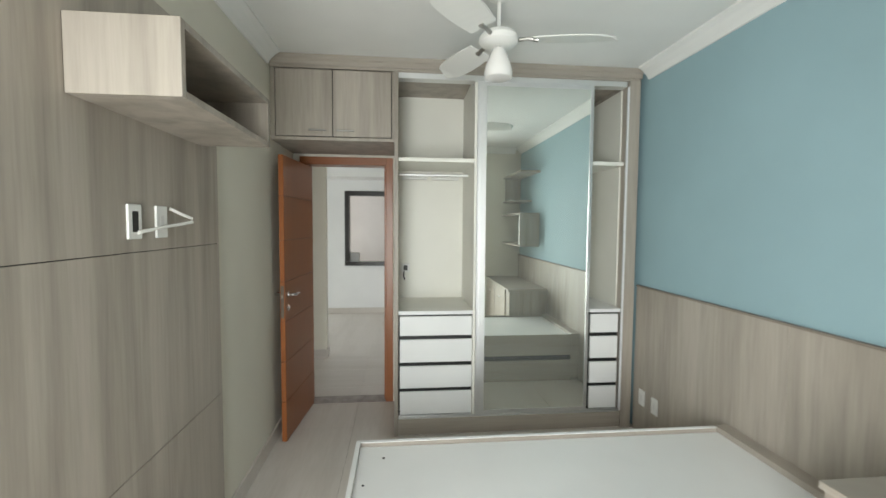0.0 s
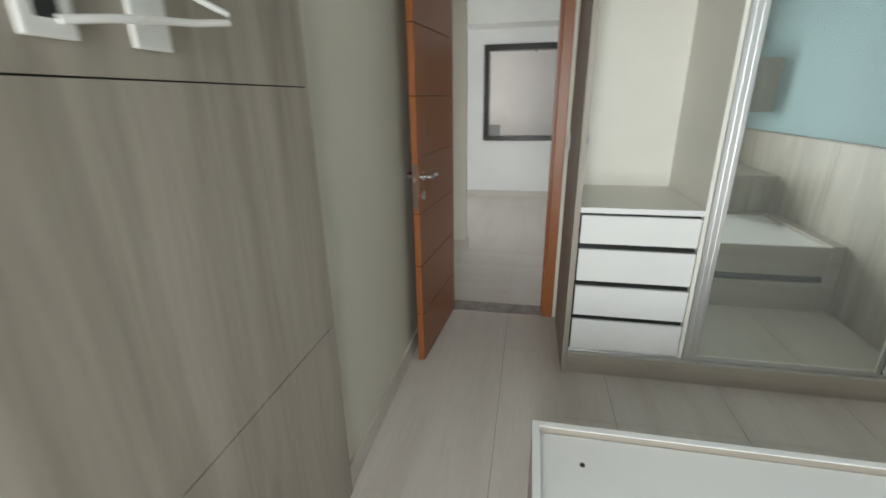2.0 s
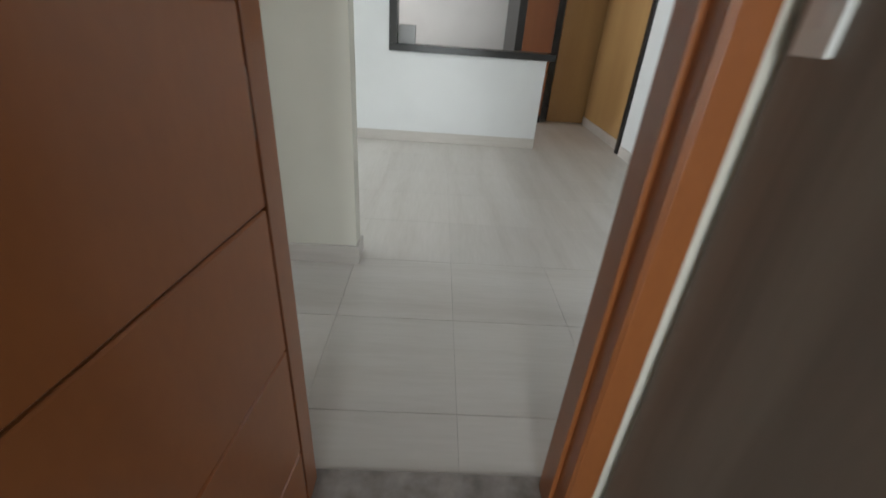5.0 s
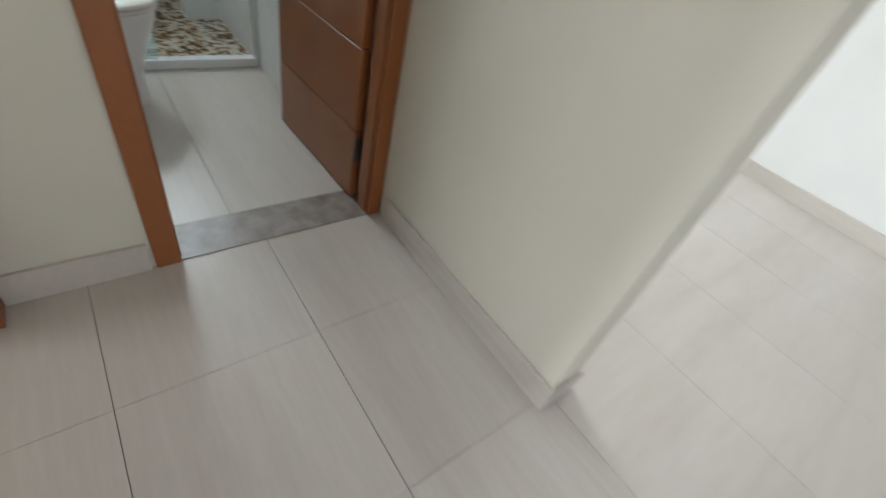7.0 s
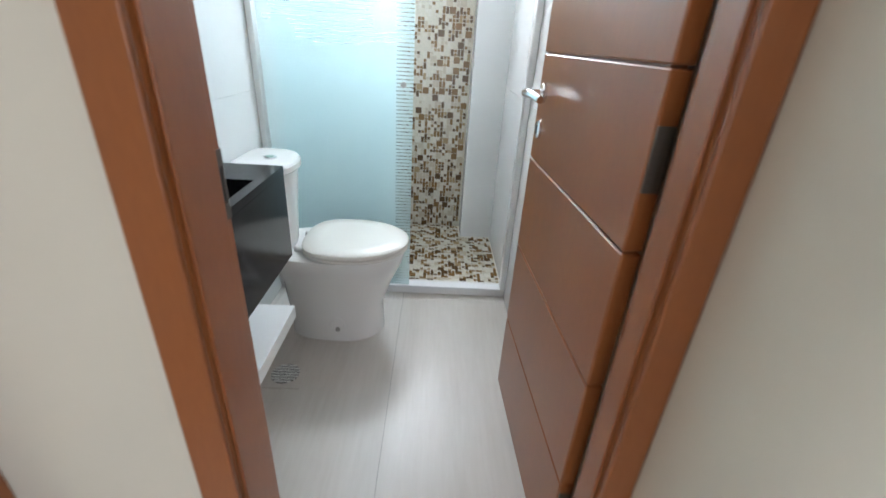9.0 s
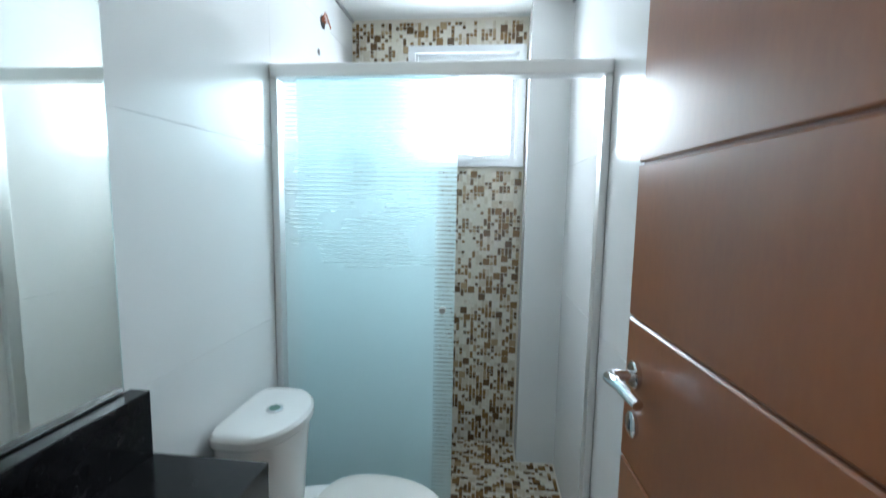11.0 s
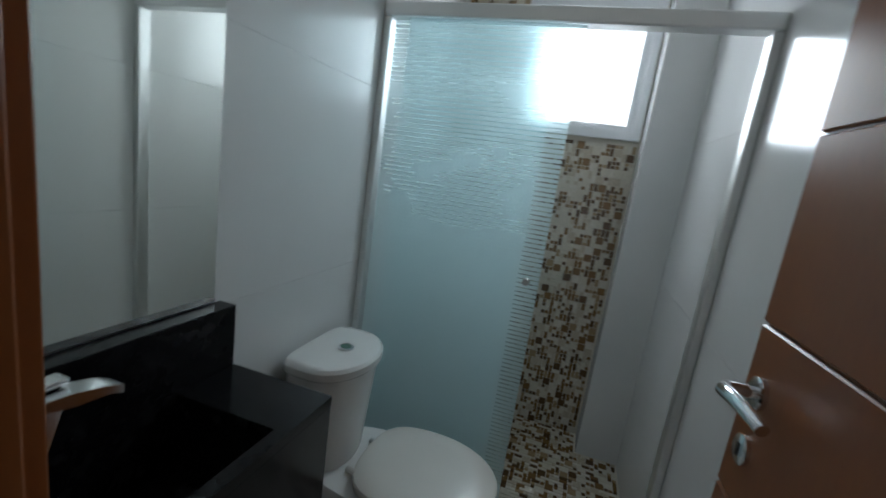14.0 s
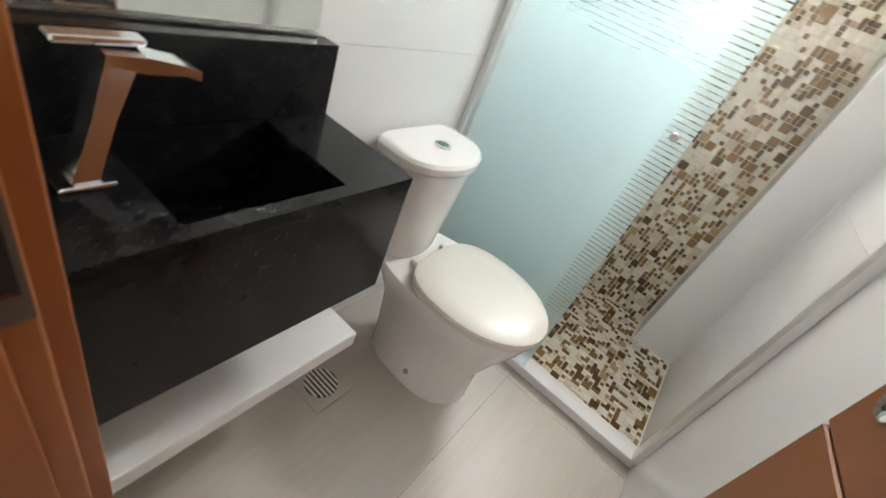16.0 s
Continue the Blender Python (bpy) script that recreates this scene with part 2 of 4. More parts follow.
def tray(x0, x1, y0, y1, z0, z1, t):
    """An open-topped box with walls t thick, in one piece."""
    bm = bmesh.new()
    c = lambda a0, a1, b0, b1, z: [bm.verts.new(p) for p in ((a0, b0, z), (a1, b0, z), (a1, b1, z), (a0, b1, z))]
    ob, ot, it, ib = c(x0, x1, y0, y1, z0), c(x0, x1, y0, y1, z1), c(x0 + t, x1 - t, y0 + t, y1 - t, z1), c(x0 + t, x1 - t, y0 + t, y1 - t, z0 + t)
    for p, q in ((ob, ot), (ot, it), (it, ib)):
        for k in range(4):
            bm.faces.new((p[k], p[(k + 1) % 4], q[(k + 1) % 4], q[k]))
    bm.faces.new(ob[::-1])
    bm.faces.new(ib)
    return bm


def rbox(lo, hi, r=0.004, seg=2):
    bm = boxes((lo, hi))
    bmesh.ops.bevel(bm, geom=bm.edges[:], offset=r, segments=seg, affect="EDGES", profile=0.5)
    return bm


def tube(pts, r, n=10, closed_ends=True):
    """A round bar along points."""
    bm = bmesh.new()
    pts = [Vector(p) for p in pts]
    rings = []
    for i, p in enumerate(pts):
        d = (pts[min(i + 1, len(pts) - 1)] - pts[max(i - 1, 0)]).normalized()
        u = d.cross(Vector((0, 0, 1)) if abs(d.z) < 0.9 else Vector((1, 0, 0))).normalized()
        w = d.cross(u)
        rr = r[i] if isinstance(r, (list, tuple)) else r
        rings.append([bm.verts.new(p + rr * (math.cos(a) * u + math.sin(a) * w)) for a in (2 * math.pi * k / n for k in range(n))])
    for a, b in zip(rings, rings[1:]):
        for k in range(n):
            bm.faces.new((a[k], a[(k + 1) % n], b[(k + 1) % n], b[k]))
    bm.faces.new(rings[0][::-1])
    bm.faces.new(rings[-1])
    return bm


def loft(rings):
    bm = bmesh.new()
    vs = [[bm.verts.new(p) for p in ring] for ring in rings]
    n = len(vs[0])
    for a, b in zip(vs, vs[1:]):
        for k in range(n):
            bm.faces.new((a[k], a[(k + 1) % n], b[(k + 1) % n], b[k]))
    bm.faces.new(vs[0][::-1])
    bm.faces.new(vs[-1])
    return bm


def disc(c, r, axis, depth, n=24):
    a = Vector(axis).normalized() * depth
    c = Vector(c)
    return tube([c, c + a * 0.75, c + a], [r, r, r * 0.88], n)


def mesh_ob(name, bm, material, smooth=False):
    bmesh.ops.recalc_face_normals(bm, faces=bm.faces[:])
    me = bpy.data.meshes.new(name)
    bm.to_mesh(me)
    bm.free()
    me.materials.append(material)
    if smooth:
        for p in me.polygons:
            p.use_smooth = True
        me.set_sharp_from_angle(angle=radians(40))
    return new(name, me)


def part(name, bm, material, parent, label="", smooth=False):
    ob = mesh_ob(name, bm, material, smooth)
    ob.parent = parent
    ob.matrix_parent_inverse = parent.matrix_world.inverted() if parent.type == "EMPTY" else Matrix()
    if label:
        ob["label"] = label
    return ob


def thing(name, label, category, group="", kind=""):
    return tagged(new(name), label, category, group, kind)


def structure(name, bm, material, label, category):
    return tagged(mesh_ob(name, bm, material), label, category, "", "structure")


# ---- setting ----
BX0, BX1, BY0, BY1, BZ = -0.68, 2.04, -0.13, 3.79, 2.73
HX, HZ = -1.585, 2.32          # hall wall towards the bathroom, ceiling of hall and living room
NY = 5.086                     # face of the short hall wall
QX0, QX1, QY0, QY1, QZ = -3.85, -1.745, 3.955, 5.09, 2.335   # bathroom
FY = 7.586                     # far wall of the living room


def wall_with_hole(axis, a0, a1, p0, p1, z1, holes):
    """A wall along one axis (0: x, 1: y) from a0 to a1, p0 to p1 thick, with holes (from, to, low, high)."""
    bm, cur = bmesh.new(), a0

    def piece(s, e, lo, hi):
        if e - s > 1e-4 and hi - lo > 1e-4:
            box(bm, (s, p0, lo) if axis == 0 else (p0, s, lo), (e, p1, hi) if axis == 0 else (p1, e, hi))

    for h0, h1, lo, hi in holes:
        piece(cur, h0, 0, z1)
        piece(h0, h1, 0, lo)
        piece(h0, h1, hi, z1)
        cur = h1
    piece(cur, a1, 0, z1)
    return bm


structure("wall_bedroom_door", wall_with_hole(0, -3.9, 2.25, BY1, BY1 + 0.14, 2.9, [(-1.51, -0.86, 0, 2.1), (-0.595, 0.125, 0, 2.1)]), M_WALL,
          "cream painted partition wall with two door openings", "wall")
structure("wall_bedroom_left", boxes(((BX0 - 0.15, BY0 - 0.2, 0), (BX0, BY1 - 0.002, 2.9))), M_WALL, "cream painted bedroom wall", "wall")
structure("wall_bedroom_blue", boxes(((BX1, BY0 - 0.2, 0), (BX1 + 0.15, BY1 - 0.002, 2.9))), M_BLUE, "light blue painted bedroom wall", "wall")
structure("wall_bedroom_rear", wall_with_hole(0, BX0 + 0.002, BX1 - 0.002, BY0 - 0.18, BY0, 2.9, [(-0.62, 0.80, 0, 2.15)]), M_WALL,
          "cream painted wall with a balcony door opening", "wall")
structure("ceiling_bedroom", boxes(((BX0 - 0.15, BY0 - 0.2, BZ), (BX1 + 0.15, BY1 - 0.004, BZ + 0.1))), M_CEIL, "white plaster bedroom ceiling", "ceiling")
structure("wall_hall_bathroom", wall_with_hole(1, BY1 + 0.142, NY + 0.118, HX - 0.16, HX, 2.6, [(4.345, 5.065, 0, 2.1)]), M_WALL,
          "cream painted hall wall with the bathroom doorway", "wall")
structure("wall_hall_end", boxes(((HX + 0.002, NY, 0), (-0.638, NY + 0.12, 2.6))), M_WALL, "short cream painted hall wall ending in a corner", "wall")
structure("wall_bathroom_left", boxes(((QX0 - 0.15, QY0 - 0.019, 0), (QX1 - 0.002, QY0 - 0.006, 2.6))), M_WHITE, "white bathroom wall behind its tiles", "wall")
structure("wall_bathroom_right", boxes(((QX0 - 0.15, QY1 + 0.006, 0), (QX1 - 0.002, QY1 + 0.12, 2.6))), M_WHITE, "white bathroom wall behind its tiles", "wall")
structure("wall_bathroom_window", wall_with_hole(1, QY0 - 0.004, QY1 + 0.004, QX0 - 0.15, QX0 - 0.006, 2.6, [(4.30, 4.86, 1.59, 2.16)]), M_MGROUT,
          "grouted shower wall with a small window", "wall")
structure("bathroom_pillar", boxes(((QX0 - 0.005, 4.895, 0), (-3.68, QY1 + 0.005, QZ))), M_WTILE, "white tiled pipe casing in the shower corner", "pillar")
structure("ceiling_bathroom", boxes(((QX0 - 0.15, QY0 - 0.02, QZ), (QX1 - 0.002, QY1 + 0.12, QZ + 0.1))), M_CEIL, "white plaster bathroom ceiling", "ceiling")
structure("ceiling_hall", boxes(((-4.2, BY1 + 0.142, HZ + 0.3), (1.9, 10.3, HZ + 0.4))), M_CEIL, "white plaster ceiling of hall and living room", "ceiling")
structure("ceiling_hall_drop", boxes(((HX + 0.002, BY1 + 0.143, HZ), (1.65, 5.21, HZ + 0.298)), ((-4.1, 7.1, HZ), (1.65, FY - 0.002, HZ + 0.298))), M_CEIL,
          "lowered white gypsum ceiling edge", "ceiling")
structure("wall_living_right", wall_with_hole(1, BY1 + 0.142, FY - 0.03, 1.655, 1.80, 2.6, [(4.1, 5.58, 0, 2.25)]), M_WHITE, "white living room wall with an assumed daylight opening", "wall")
# Opening out of view, added to let the living room fill lamp in
structure("wall_living_left", wall_with_hole(1, NY + 0.122, FY + 0.14, -4.1, -3.95, 2.6, [(5.5, 7.3, 0.1, 2.25)]), M_WHITE, "white living room wall with an assumed daylight opening", "wall")
structure("wall_living_back", boxes(((-4.1, NY + 0.121, 0), (HX - 0.162, NY + 0.23, 2.6))), M_WHITE, "white painted living room wall", "wall")
structure("wall_pass_through", wall_with_hole(0, -3.948, 0.757, FY, FY + 0.14, 2.6, [(-0.69, 0.757, 0.84, 2.1)]), M_WHITE,
          "white wall with a framed kitchen pass-through", "wall")
structure("wall_kitchen_back", boxes(((-1.6, 10.05, 0), (1.9, 10.2, 2.6))), M_WHITE, "white painted kitchen wall", "wall")
# Unseen wall; its window is assumed, to brighten the kitchen
structure("wall_kitchen_left", wall_with_hole(1, FY + 0.142, 10.05, -1.6, -1.45, 2.6, [(8.2, 9.4, 0.9, 2.1)]), M_WHITE, "white kitchen wall with an assumed window opening", "wall")
structure("wall_kitchen_right", boxes(((1.82, FY - 0.03, 0), (1.95, 10.2, 2.6))), M_WHITE, "white painted kitchen wall", "wall")
structure("wall_other_room", wall_with_hole(0, -3.9, -0.832, 1.4, 1.5, 2.6, [(-2.8, -1.4, 0.3, 2.15)]), M_WALL, "cream wall of the neighbouring room with a window opening", "wall")
structure("wall_other_room_side", boxes(((-3.9, 1.502, 0), (-3.8, BY1 - 0.002, 2.6))), M_WALL, "cream side wall of the neighbouring room", "wall")
structure("ceiling_other_room", boxes(((-3.9, 1.4, 2.6), (-0.832, BY1 - 0.002, 2.7))), M_CEIL, "white ceiling of the neighbouring room", "ceiling")
structure("ground", boxes(((-400, -400, -9.2), (400, 400, -9.0))), M_GROUT, "pale ground far below the flat", "ground")


def crown():
    """Plaster cove along the bedroom ceiling."""
    prof = [(0.0, 0.0), (0.0, -0.09), (0.012, -0.088), (0.03, -0.06), (0.06, -0.03), (0.088, -0.012), (0.09, 0.0)]
    for name, a, b, n in (("trim_cornice_right", (BX1, BY0), (BX1, 3.10), (-1, 0)), ("trim_cornice_left", (BX0, BY0), (BX0, 3.10), (1, 0)),
                          ("trim_cornice_rear", (BX0 + 0.09, BY0), (BX1 - 0.09, BY0), (0, 1))):
        rings = [[(p[0] + n[0] * d, p[1] + n[1] * d, BZ - 0.001 + z) for d, z in prof] for p in (a, b)]
        structure(name, loft(rings), M_CEIL, "white plaster cove moulding under the ceiling", "cornice")


crown()


def baseboards():
    h, d = 0.10, 0.014
    for lo, hi in (((BX0, 2.224, 0), (BX0 + d, BY1 - 0.02, h)), ((HX, BY1 + 0.186, 0), (HX + d, 4.305, h)), ((HX + 0.05, NY - d, 0), (-0.638 + d, NY, h)), ((-0.638, NY, 0), (-0.638 + d, NY + 0.12 + d, h)),
                   ((-3.94, FY - d, 0), (0.757, FY, h)), ((1.655 - d, 5.58, 0), (1.655, FY - 0.05, h)), ((-0.8, BY1 + 0.14, 0), (-0.67, BY1 + 0.14 + d, h)),
                   ((0.2, BY1 + 0.14, 0), (1.64, BY1 + 0.14 + d, h))):
        structure("baseboard", rbox(lo, hi, 0.002, 1), M_TILEX, "beige porcelain skirting tile strip", "baseboard")


baseboards()


def door_lining(x0, x1, y0, y1, axis, head, name):
    """Jambs, head and casings round an opening; axis 0: the wall runs along x."""
    door = thing(name, "varnished reddish-brown wooden door frame around the opening", "door frame", "", "structure")
    j, c, o = 0.035, 0.065, 0.012
    if axis == 0:
        for s in (1, -1):
            xi = x0 if s == 1 else x1
            part("jamb", rbox((min(xi, xi - s * j), y0 - 0.008, 0), (max(xi, xi - s * j), y1 + 0.008, head), 0.003), M_WOOD, door)
            part("stop", rbox((min(xi, xi + s * 0.012), y0 + 0.045, 0), (max(xi, xi + s * 0.012), y1 - 0.02, head), 0.002), M_WOOD, door)
            for yy, t in ((y0, -o), (y1, o)):
                part("casing", rbox((min(xi - s * 0.006, xi - s * c), min(yy, yy + t), 0), (max(xi - s * 0.006, xi - s * c), max(yy, yy + t), head + c), 0.003), M_WOOD, door)
        part("head", rbox((x0, y0 - 0.008, head), (x1, y1 + 0.008, head + j), 0.003), M_WOODY, door)
        for yy, t in ((y0, -o), (y1, o)):
            part("casing", rbox((x0 - 0.006, min(yy, yy + t), head + 0.006), (x1 + 0.006, max(yy, yy + t), head + c), 0.003), M_WOODY, door)
    else:
        for s in (1, -1):
            yi = y0 if s == 1 else y1
            cc = c if s == 1 else 0.054
            part("jamb", rbox(((x0 + 0.021 if s == 1 else x1 - 0.082), min(yi, yi - s * j), 0), (x1 - 0.0005, max(yi, yi - s * j), head), 0.003), M_WOOD, door)
            part("stop", rbox((x0 + 0.045 if s == 1 else x1 - 0.06, min(yi, yi + s * 0.006), 0), (x1 - 0.01, max(yi, yi + s * 0.006), head), 0.002), M_WOOD, door)
            for xx, t in ((x1, o),):
                part("casing", rbox((min(xx, xx + t), min(yi, yi - s * cc), 0), (max(xx, xx + t), max(yi, yi - s * cc), head + c), 0.003), M_WOOD, door)
        part("head", rbox((x0 - 0.008, y0, head), (x1 + 0.008, y1, head + j), 0.003), M_WOODY, door)
        for xx, t in ((x1, o),):
            part("casing", rbox((min(xx, xx + t), y0 - 0.006, head + 0.006), (max(xx, xx + t), y1 + 0.006, head + c), 0.003), M_WOODY, door)
    return door


door_lining(-0.56, 0.09, BY1, BY1 + 0.14, 0, 2.065, "door_frame_1")
d2 = door_lining(-1.50, -0.90, BY1, BY1 + 0.14, 0, 2.065, "door_frame_2")
part("casing", rbox((HX + 0.001, BY1 + 0.1525, 0), (-1.499, BY1 + 0.184, 2.13), 0.003), M_WOOD, d2)
d3 = door_lining(HX - 0.16, HX, 4.38, 5.03, 1, 2.065, "door_frame_3")
part("lining", rbox((HX - 0.161, 4.3455, 0.005), (HX - 0.1395, 4.362, 2.064), 0.002), M_WOOD, d3)
strike = part("strike_plate", ring_slab(2, -1.7215, -1.7015, -0.055, 0.055, -1.717, -1.706, -0.03, 0.03, 0.0, 0.002), M_BRONZE, d3, "dark tarnished strike plate")
strike.data.transform(Matrix.Translation((0, 4.3805, 0.955)) @ Matrix.Rotation(radians(-90), 4, "X"))
part("latch_hole", boxes(((-1.717, 4.3803, 0.927), (-1.706, 4.381, 0.983))), M_BLACKP, strike, "dark latch hole")
structure("threshold_1", boxes(((-0.592, BY1 - 0.004, -0.02), (0.122, BY1 + 0.144, 0.004))), M_THRESH, "grey marble door threshold", "threshold")
structure("threshold_2", boxes(((-1.507, BY1 - 0.004, -0.02), (-0.863, BY1 + 0.144, 0.004))), M_THRESH, "grey marble door threshold", "threshold")
structure("threshold_3", boxes(((HX - 0.164, 4.348, -0.02), (HX + 0.004, 5.062, 0.004))), M_THRESH, "grey marble door threshold", "threshold")


def door_leaf(name, m, label, w=0.64, h=2.04):
    """A leaf hinged at its origin, running along +x, thickness along y; grooves on both faces."""
    leaf = thing(name, label, "door")
    t, gz = 0.035, [0.298, 0.588, 0.876, 1.158, 1.448, 1.758]
    zs = [0.008] + gz + [h]
    for a, b in zip(zs, zs[1:]):
        part("panel", rbox((0.002, 0, a + (0.0022 if a > 0.01 else 0)), (w, t, b - (0.0022 if b < h else 0)), 0.003, 1), M_WOOD, leaf)
    part("core", boxes(((0.012, 0.005, 0.02), (w - 0.012, t - 0.005, h - 0.01))), M_GROOVE, leaf, "dark groove between the panels")
    x = w - 0.055
    for s, y in ((-1, 0.0), (1, t)):
        r = part("handle", disc((x, y, 1.06), 0.025, (0, s, 0), 0.010), M_CHROME, leaf, "chrome lever handle", True)
        pts = [(x, y + s * 0.008, 1.06), (x, y + s * 0.045, 1.06), (x - 0.015, y + s * 0.054, 1.06), (x - 0.06, y + s * 0.05, 1.062), (x - 0.115, y + s * 0.042, 1.055)]
        part("lever", tube(pts, [0.010, 0.010, 0.012, 0.011, 0.009], 12), M_CHROME, r, "", True)
        k = part("keyhole_rose", disc((x, y, 0.965), 0.024, (0, s, 0), 0.008), M_CHROME, leaf, "round chrome lock rose", True)
        part("keyhole", boxes(((x - 0.003, y + s * 0.0085 - 0.001, 0.955), (x + 0.003, y + s * 0.0085 + 0.001, 0.975))), M_BLACKP, k)
    part("lock_plate", rbox((w - 0.001, t / 2 - 0.011, 0.90), (w + 0.0025, t / 2 + 0.011, 1.13), 0.001, 1), M_BRONZE, leaf, "worn steel lock plate")
    part("latch", rbox((w, t / 2 - 0.007, 1.04), (w + 0.010, t / 2 + 0.006, 1.065), 0.003, 1), M_STEEL, leaf)
    for z in (0.22, 1.03, 1.85):
        h_ = part("hinge", rbox((-0.002, 0.004, z - 0.05), (0.0015, t - 0.002, z + 0.05), 0.0005, 1), M_BRONZE, leaf, "worn steel hinge")
        part("knuckle", tube([(-0.006, -0.006, z - 0.05), (-0.006, -0.006, z + 0.05)], 0.007, 10), M_BRONZE, h_, "", True)
    leaf.matrix_world = m
    return leaf


door_leaf("door_1", pose(-0.562, 3.782, 0, 0, 0, -95.2), "varnished reddish-brown wooden door standing open in the bedroom", 0.66)
door_leaf("door_2", pose(-1.703, 5.050, 0, 0, 0, 182.6), "varnished reddish-brown wooden bathroom door standing open", 0.645)

# ---- bedroom: wardrobe ----
WF, WB = 3.16, 3.775
WX0, WX1 = 0.176, 2.0


def drawer(parent, x0, x1, z0, z1, y):
    d = part("drawer", rbox((x0, y, z0), (x1, y + 0.018, z1), 0.0015, 1), M_LACQ, parent, "white lacquered drawer front")
    # Grip strip is black so its colour carries the shade of the gap
    part("grip", boxes(((x0 + 0.004, y + 0.018, z1 - 0.012), (x1 - 0.004, y + 0.0215, z1 + 0.010))), M_BLACKP, d, "recessed grip strip, black for the shaded gap")


def wardrobe():
    w = thing("wardrobe", "built-in grey oak wardrobe with sliding mirror doors pushed together", "wardrobe")
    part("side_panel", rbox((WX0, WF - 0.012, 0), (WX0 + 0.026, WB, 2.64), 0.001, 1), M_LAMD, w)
    part("edge_strip", rbox((WX0 - 0.001, WF - 0.016, 0), (WX0 + 0.027, WF - 0.0125, 2.64), 0.001, 1), M_LAM, w, "pale edge strip")
    part("side_panel", rbox((1.918, WF - 0.012, 0), (WX1, WB, 2.64), 0.001, 1), M_LAM, w)
    part("edge_strip", rbox((1.9045, WF - 0.012, 0.137), (1.9175, WF + 0.005, 2.598), 0.001, 1), M_ALUW, w, "white track post")
    part("back_panel", boxes(((WX0 + 0.026, WB - 0.02, 0.1), (1.918, WB - 0.002, 2.64))), M_CARC, w)
    part("divider", rbox((0.7555, WF + 0.012, 0.137), (0.775, WB - 0.02, 2.64), 0.001, 1), M_CARC, w)
    part("divider", rbox((1.64, WF + 0.09, 0.121), (1.6595, WB - 0.02, 2.64), 0.001, 1), M_CARC, w)
    part("plinth", rbox((WX0 + 0.026, WF + 0.005, 0), (1.918, WF + 0.04, 0.095), 0.001, 1), M_LAMY, w)
    part("base_board", rbox((WX0 + 0.026, WF + 0.002, 0.095), (1.918, WB - 0.02, 0.12), 0.001, 1), M_LAMY, w)
    for y in (WF + 0.006, WF + 0.048):
        part("track", boxes(((WX0 + 0.028, y, 0.12), (1.916, y + 0.034, 0.126)), ((WX0 + 0.028, y, 0.126), (1.916, y + 0.003, 0.136)),
                            ((WX0 + 0.028, y + 0.031, 0.126), (1.916, y + 0.034, 0.136))), M_ALU, w, "aluminium floor track")
    part("top_track", boxes(((WX0 + 0.028, WF, 2.60), (1.903, WF + 0.085, 2.638))), M_ALU, w)
    part("top_board", boxes(((WX0 + 0.026, WF, 2.6385), (1.918, WB - 0.022, 2.66))), M_LAM, w)
    # open compartment with drawers
    a0, a1, yd = WX0 + 0.027, 0.755, WF + 0.012
    part("counter", rbox((a0, yd - 0.004, 0.903), (a1, WB - 0.02, 0.93), 0.001, 1), M_CARC, w)
    part("counter_edge", rbox((a0, yd - 0.008, 0.903), (a1, yd - 0.0045, 0.93), 0.001, 1), M_LACQ, w)
    # Solid black block: paints the shade seen between the drawer fronts
    part("drawer_gap_backing", boxes(((a0 + 0.002, yd + 0.03, 0.13), (a1 - 0.002, WB - 0.022, 0.90))), M_DARK, w, "black backing that paints the shade behind the drawer fronts")
    for z0, z1 in ((0.745, 0.888), (0.545, 0.715), (0.350, 0.515), (0.150, 0.322)):
        drawer(w, a0 + 0.012, a1 - 0.004, z0, z1, yd)
    part("shelf", rbox((a0, WF + 0.02, 2.02), (a1, WB - 0.02, 2.048), 0.001, 1), M_CARC, w)
    part("rail_rod", tube([(a0, 3.46, 1.955), (a1, 3.46, 1.955)], 0.012, 12), M_ALU, w, "aluminium hanging rail", True)
    part("shelf", rbox((1.66, WF + 0.02, 2.02), (1.903, WB - 0.02, 2.048), 0.001, 1), M_CARC, w)
    b0, b1 = 1.660, 1.903
    part("lining", boxes(((1.904, WF + 0.09, 0.121), (1.9165, WB - 0.021, 2.60))), M_CARC, w, "pale board lining")
    part("counter", rbox((b0, yd - 0.008, 0.903), (b1, WB - 0.02, 0.93), 0.001, 1), M_LACQ, w)
    # Same black block for the right bay's shaded drawer gaps
    part("drawer_gap_backing", boxes(((b0 + 0.002, yd + 0.03, 0.13), (b1 - 0.002, WB - 0.022, 0.90))), M_DARK, w)
    for z0, z1 in ((0.745, 0.888), (0.545, 0.715), (0.350, 0.515), (0.150, 0.322)):
        drawer(w, b0 + 0.012, b1 - 0.012, z0, z1, yd)
    part("light_strip", rbox((a0 + 0.02, 3.62, 1.935), (a0 + 0.24, 3.66, 1.965), 0.004), M_PLAST, w, "white plastic strip under the shelf")
    part("light_strip", rbox((a0 + 0.27, 3.62, 1.935), (a0 + 0.50, 3.66, 1.965), 0.004), M_PLAST, w, "white plastic strip under the shelf")
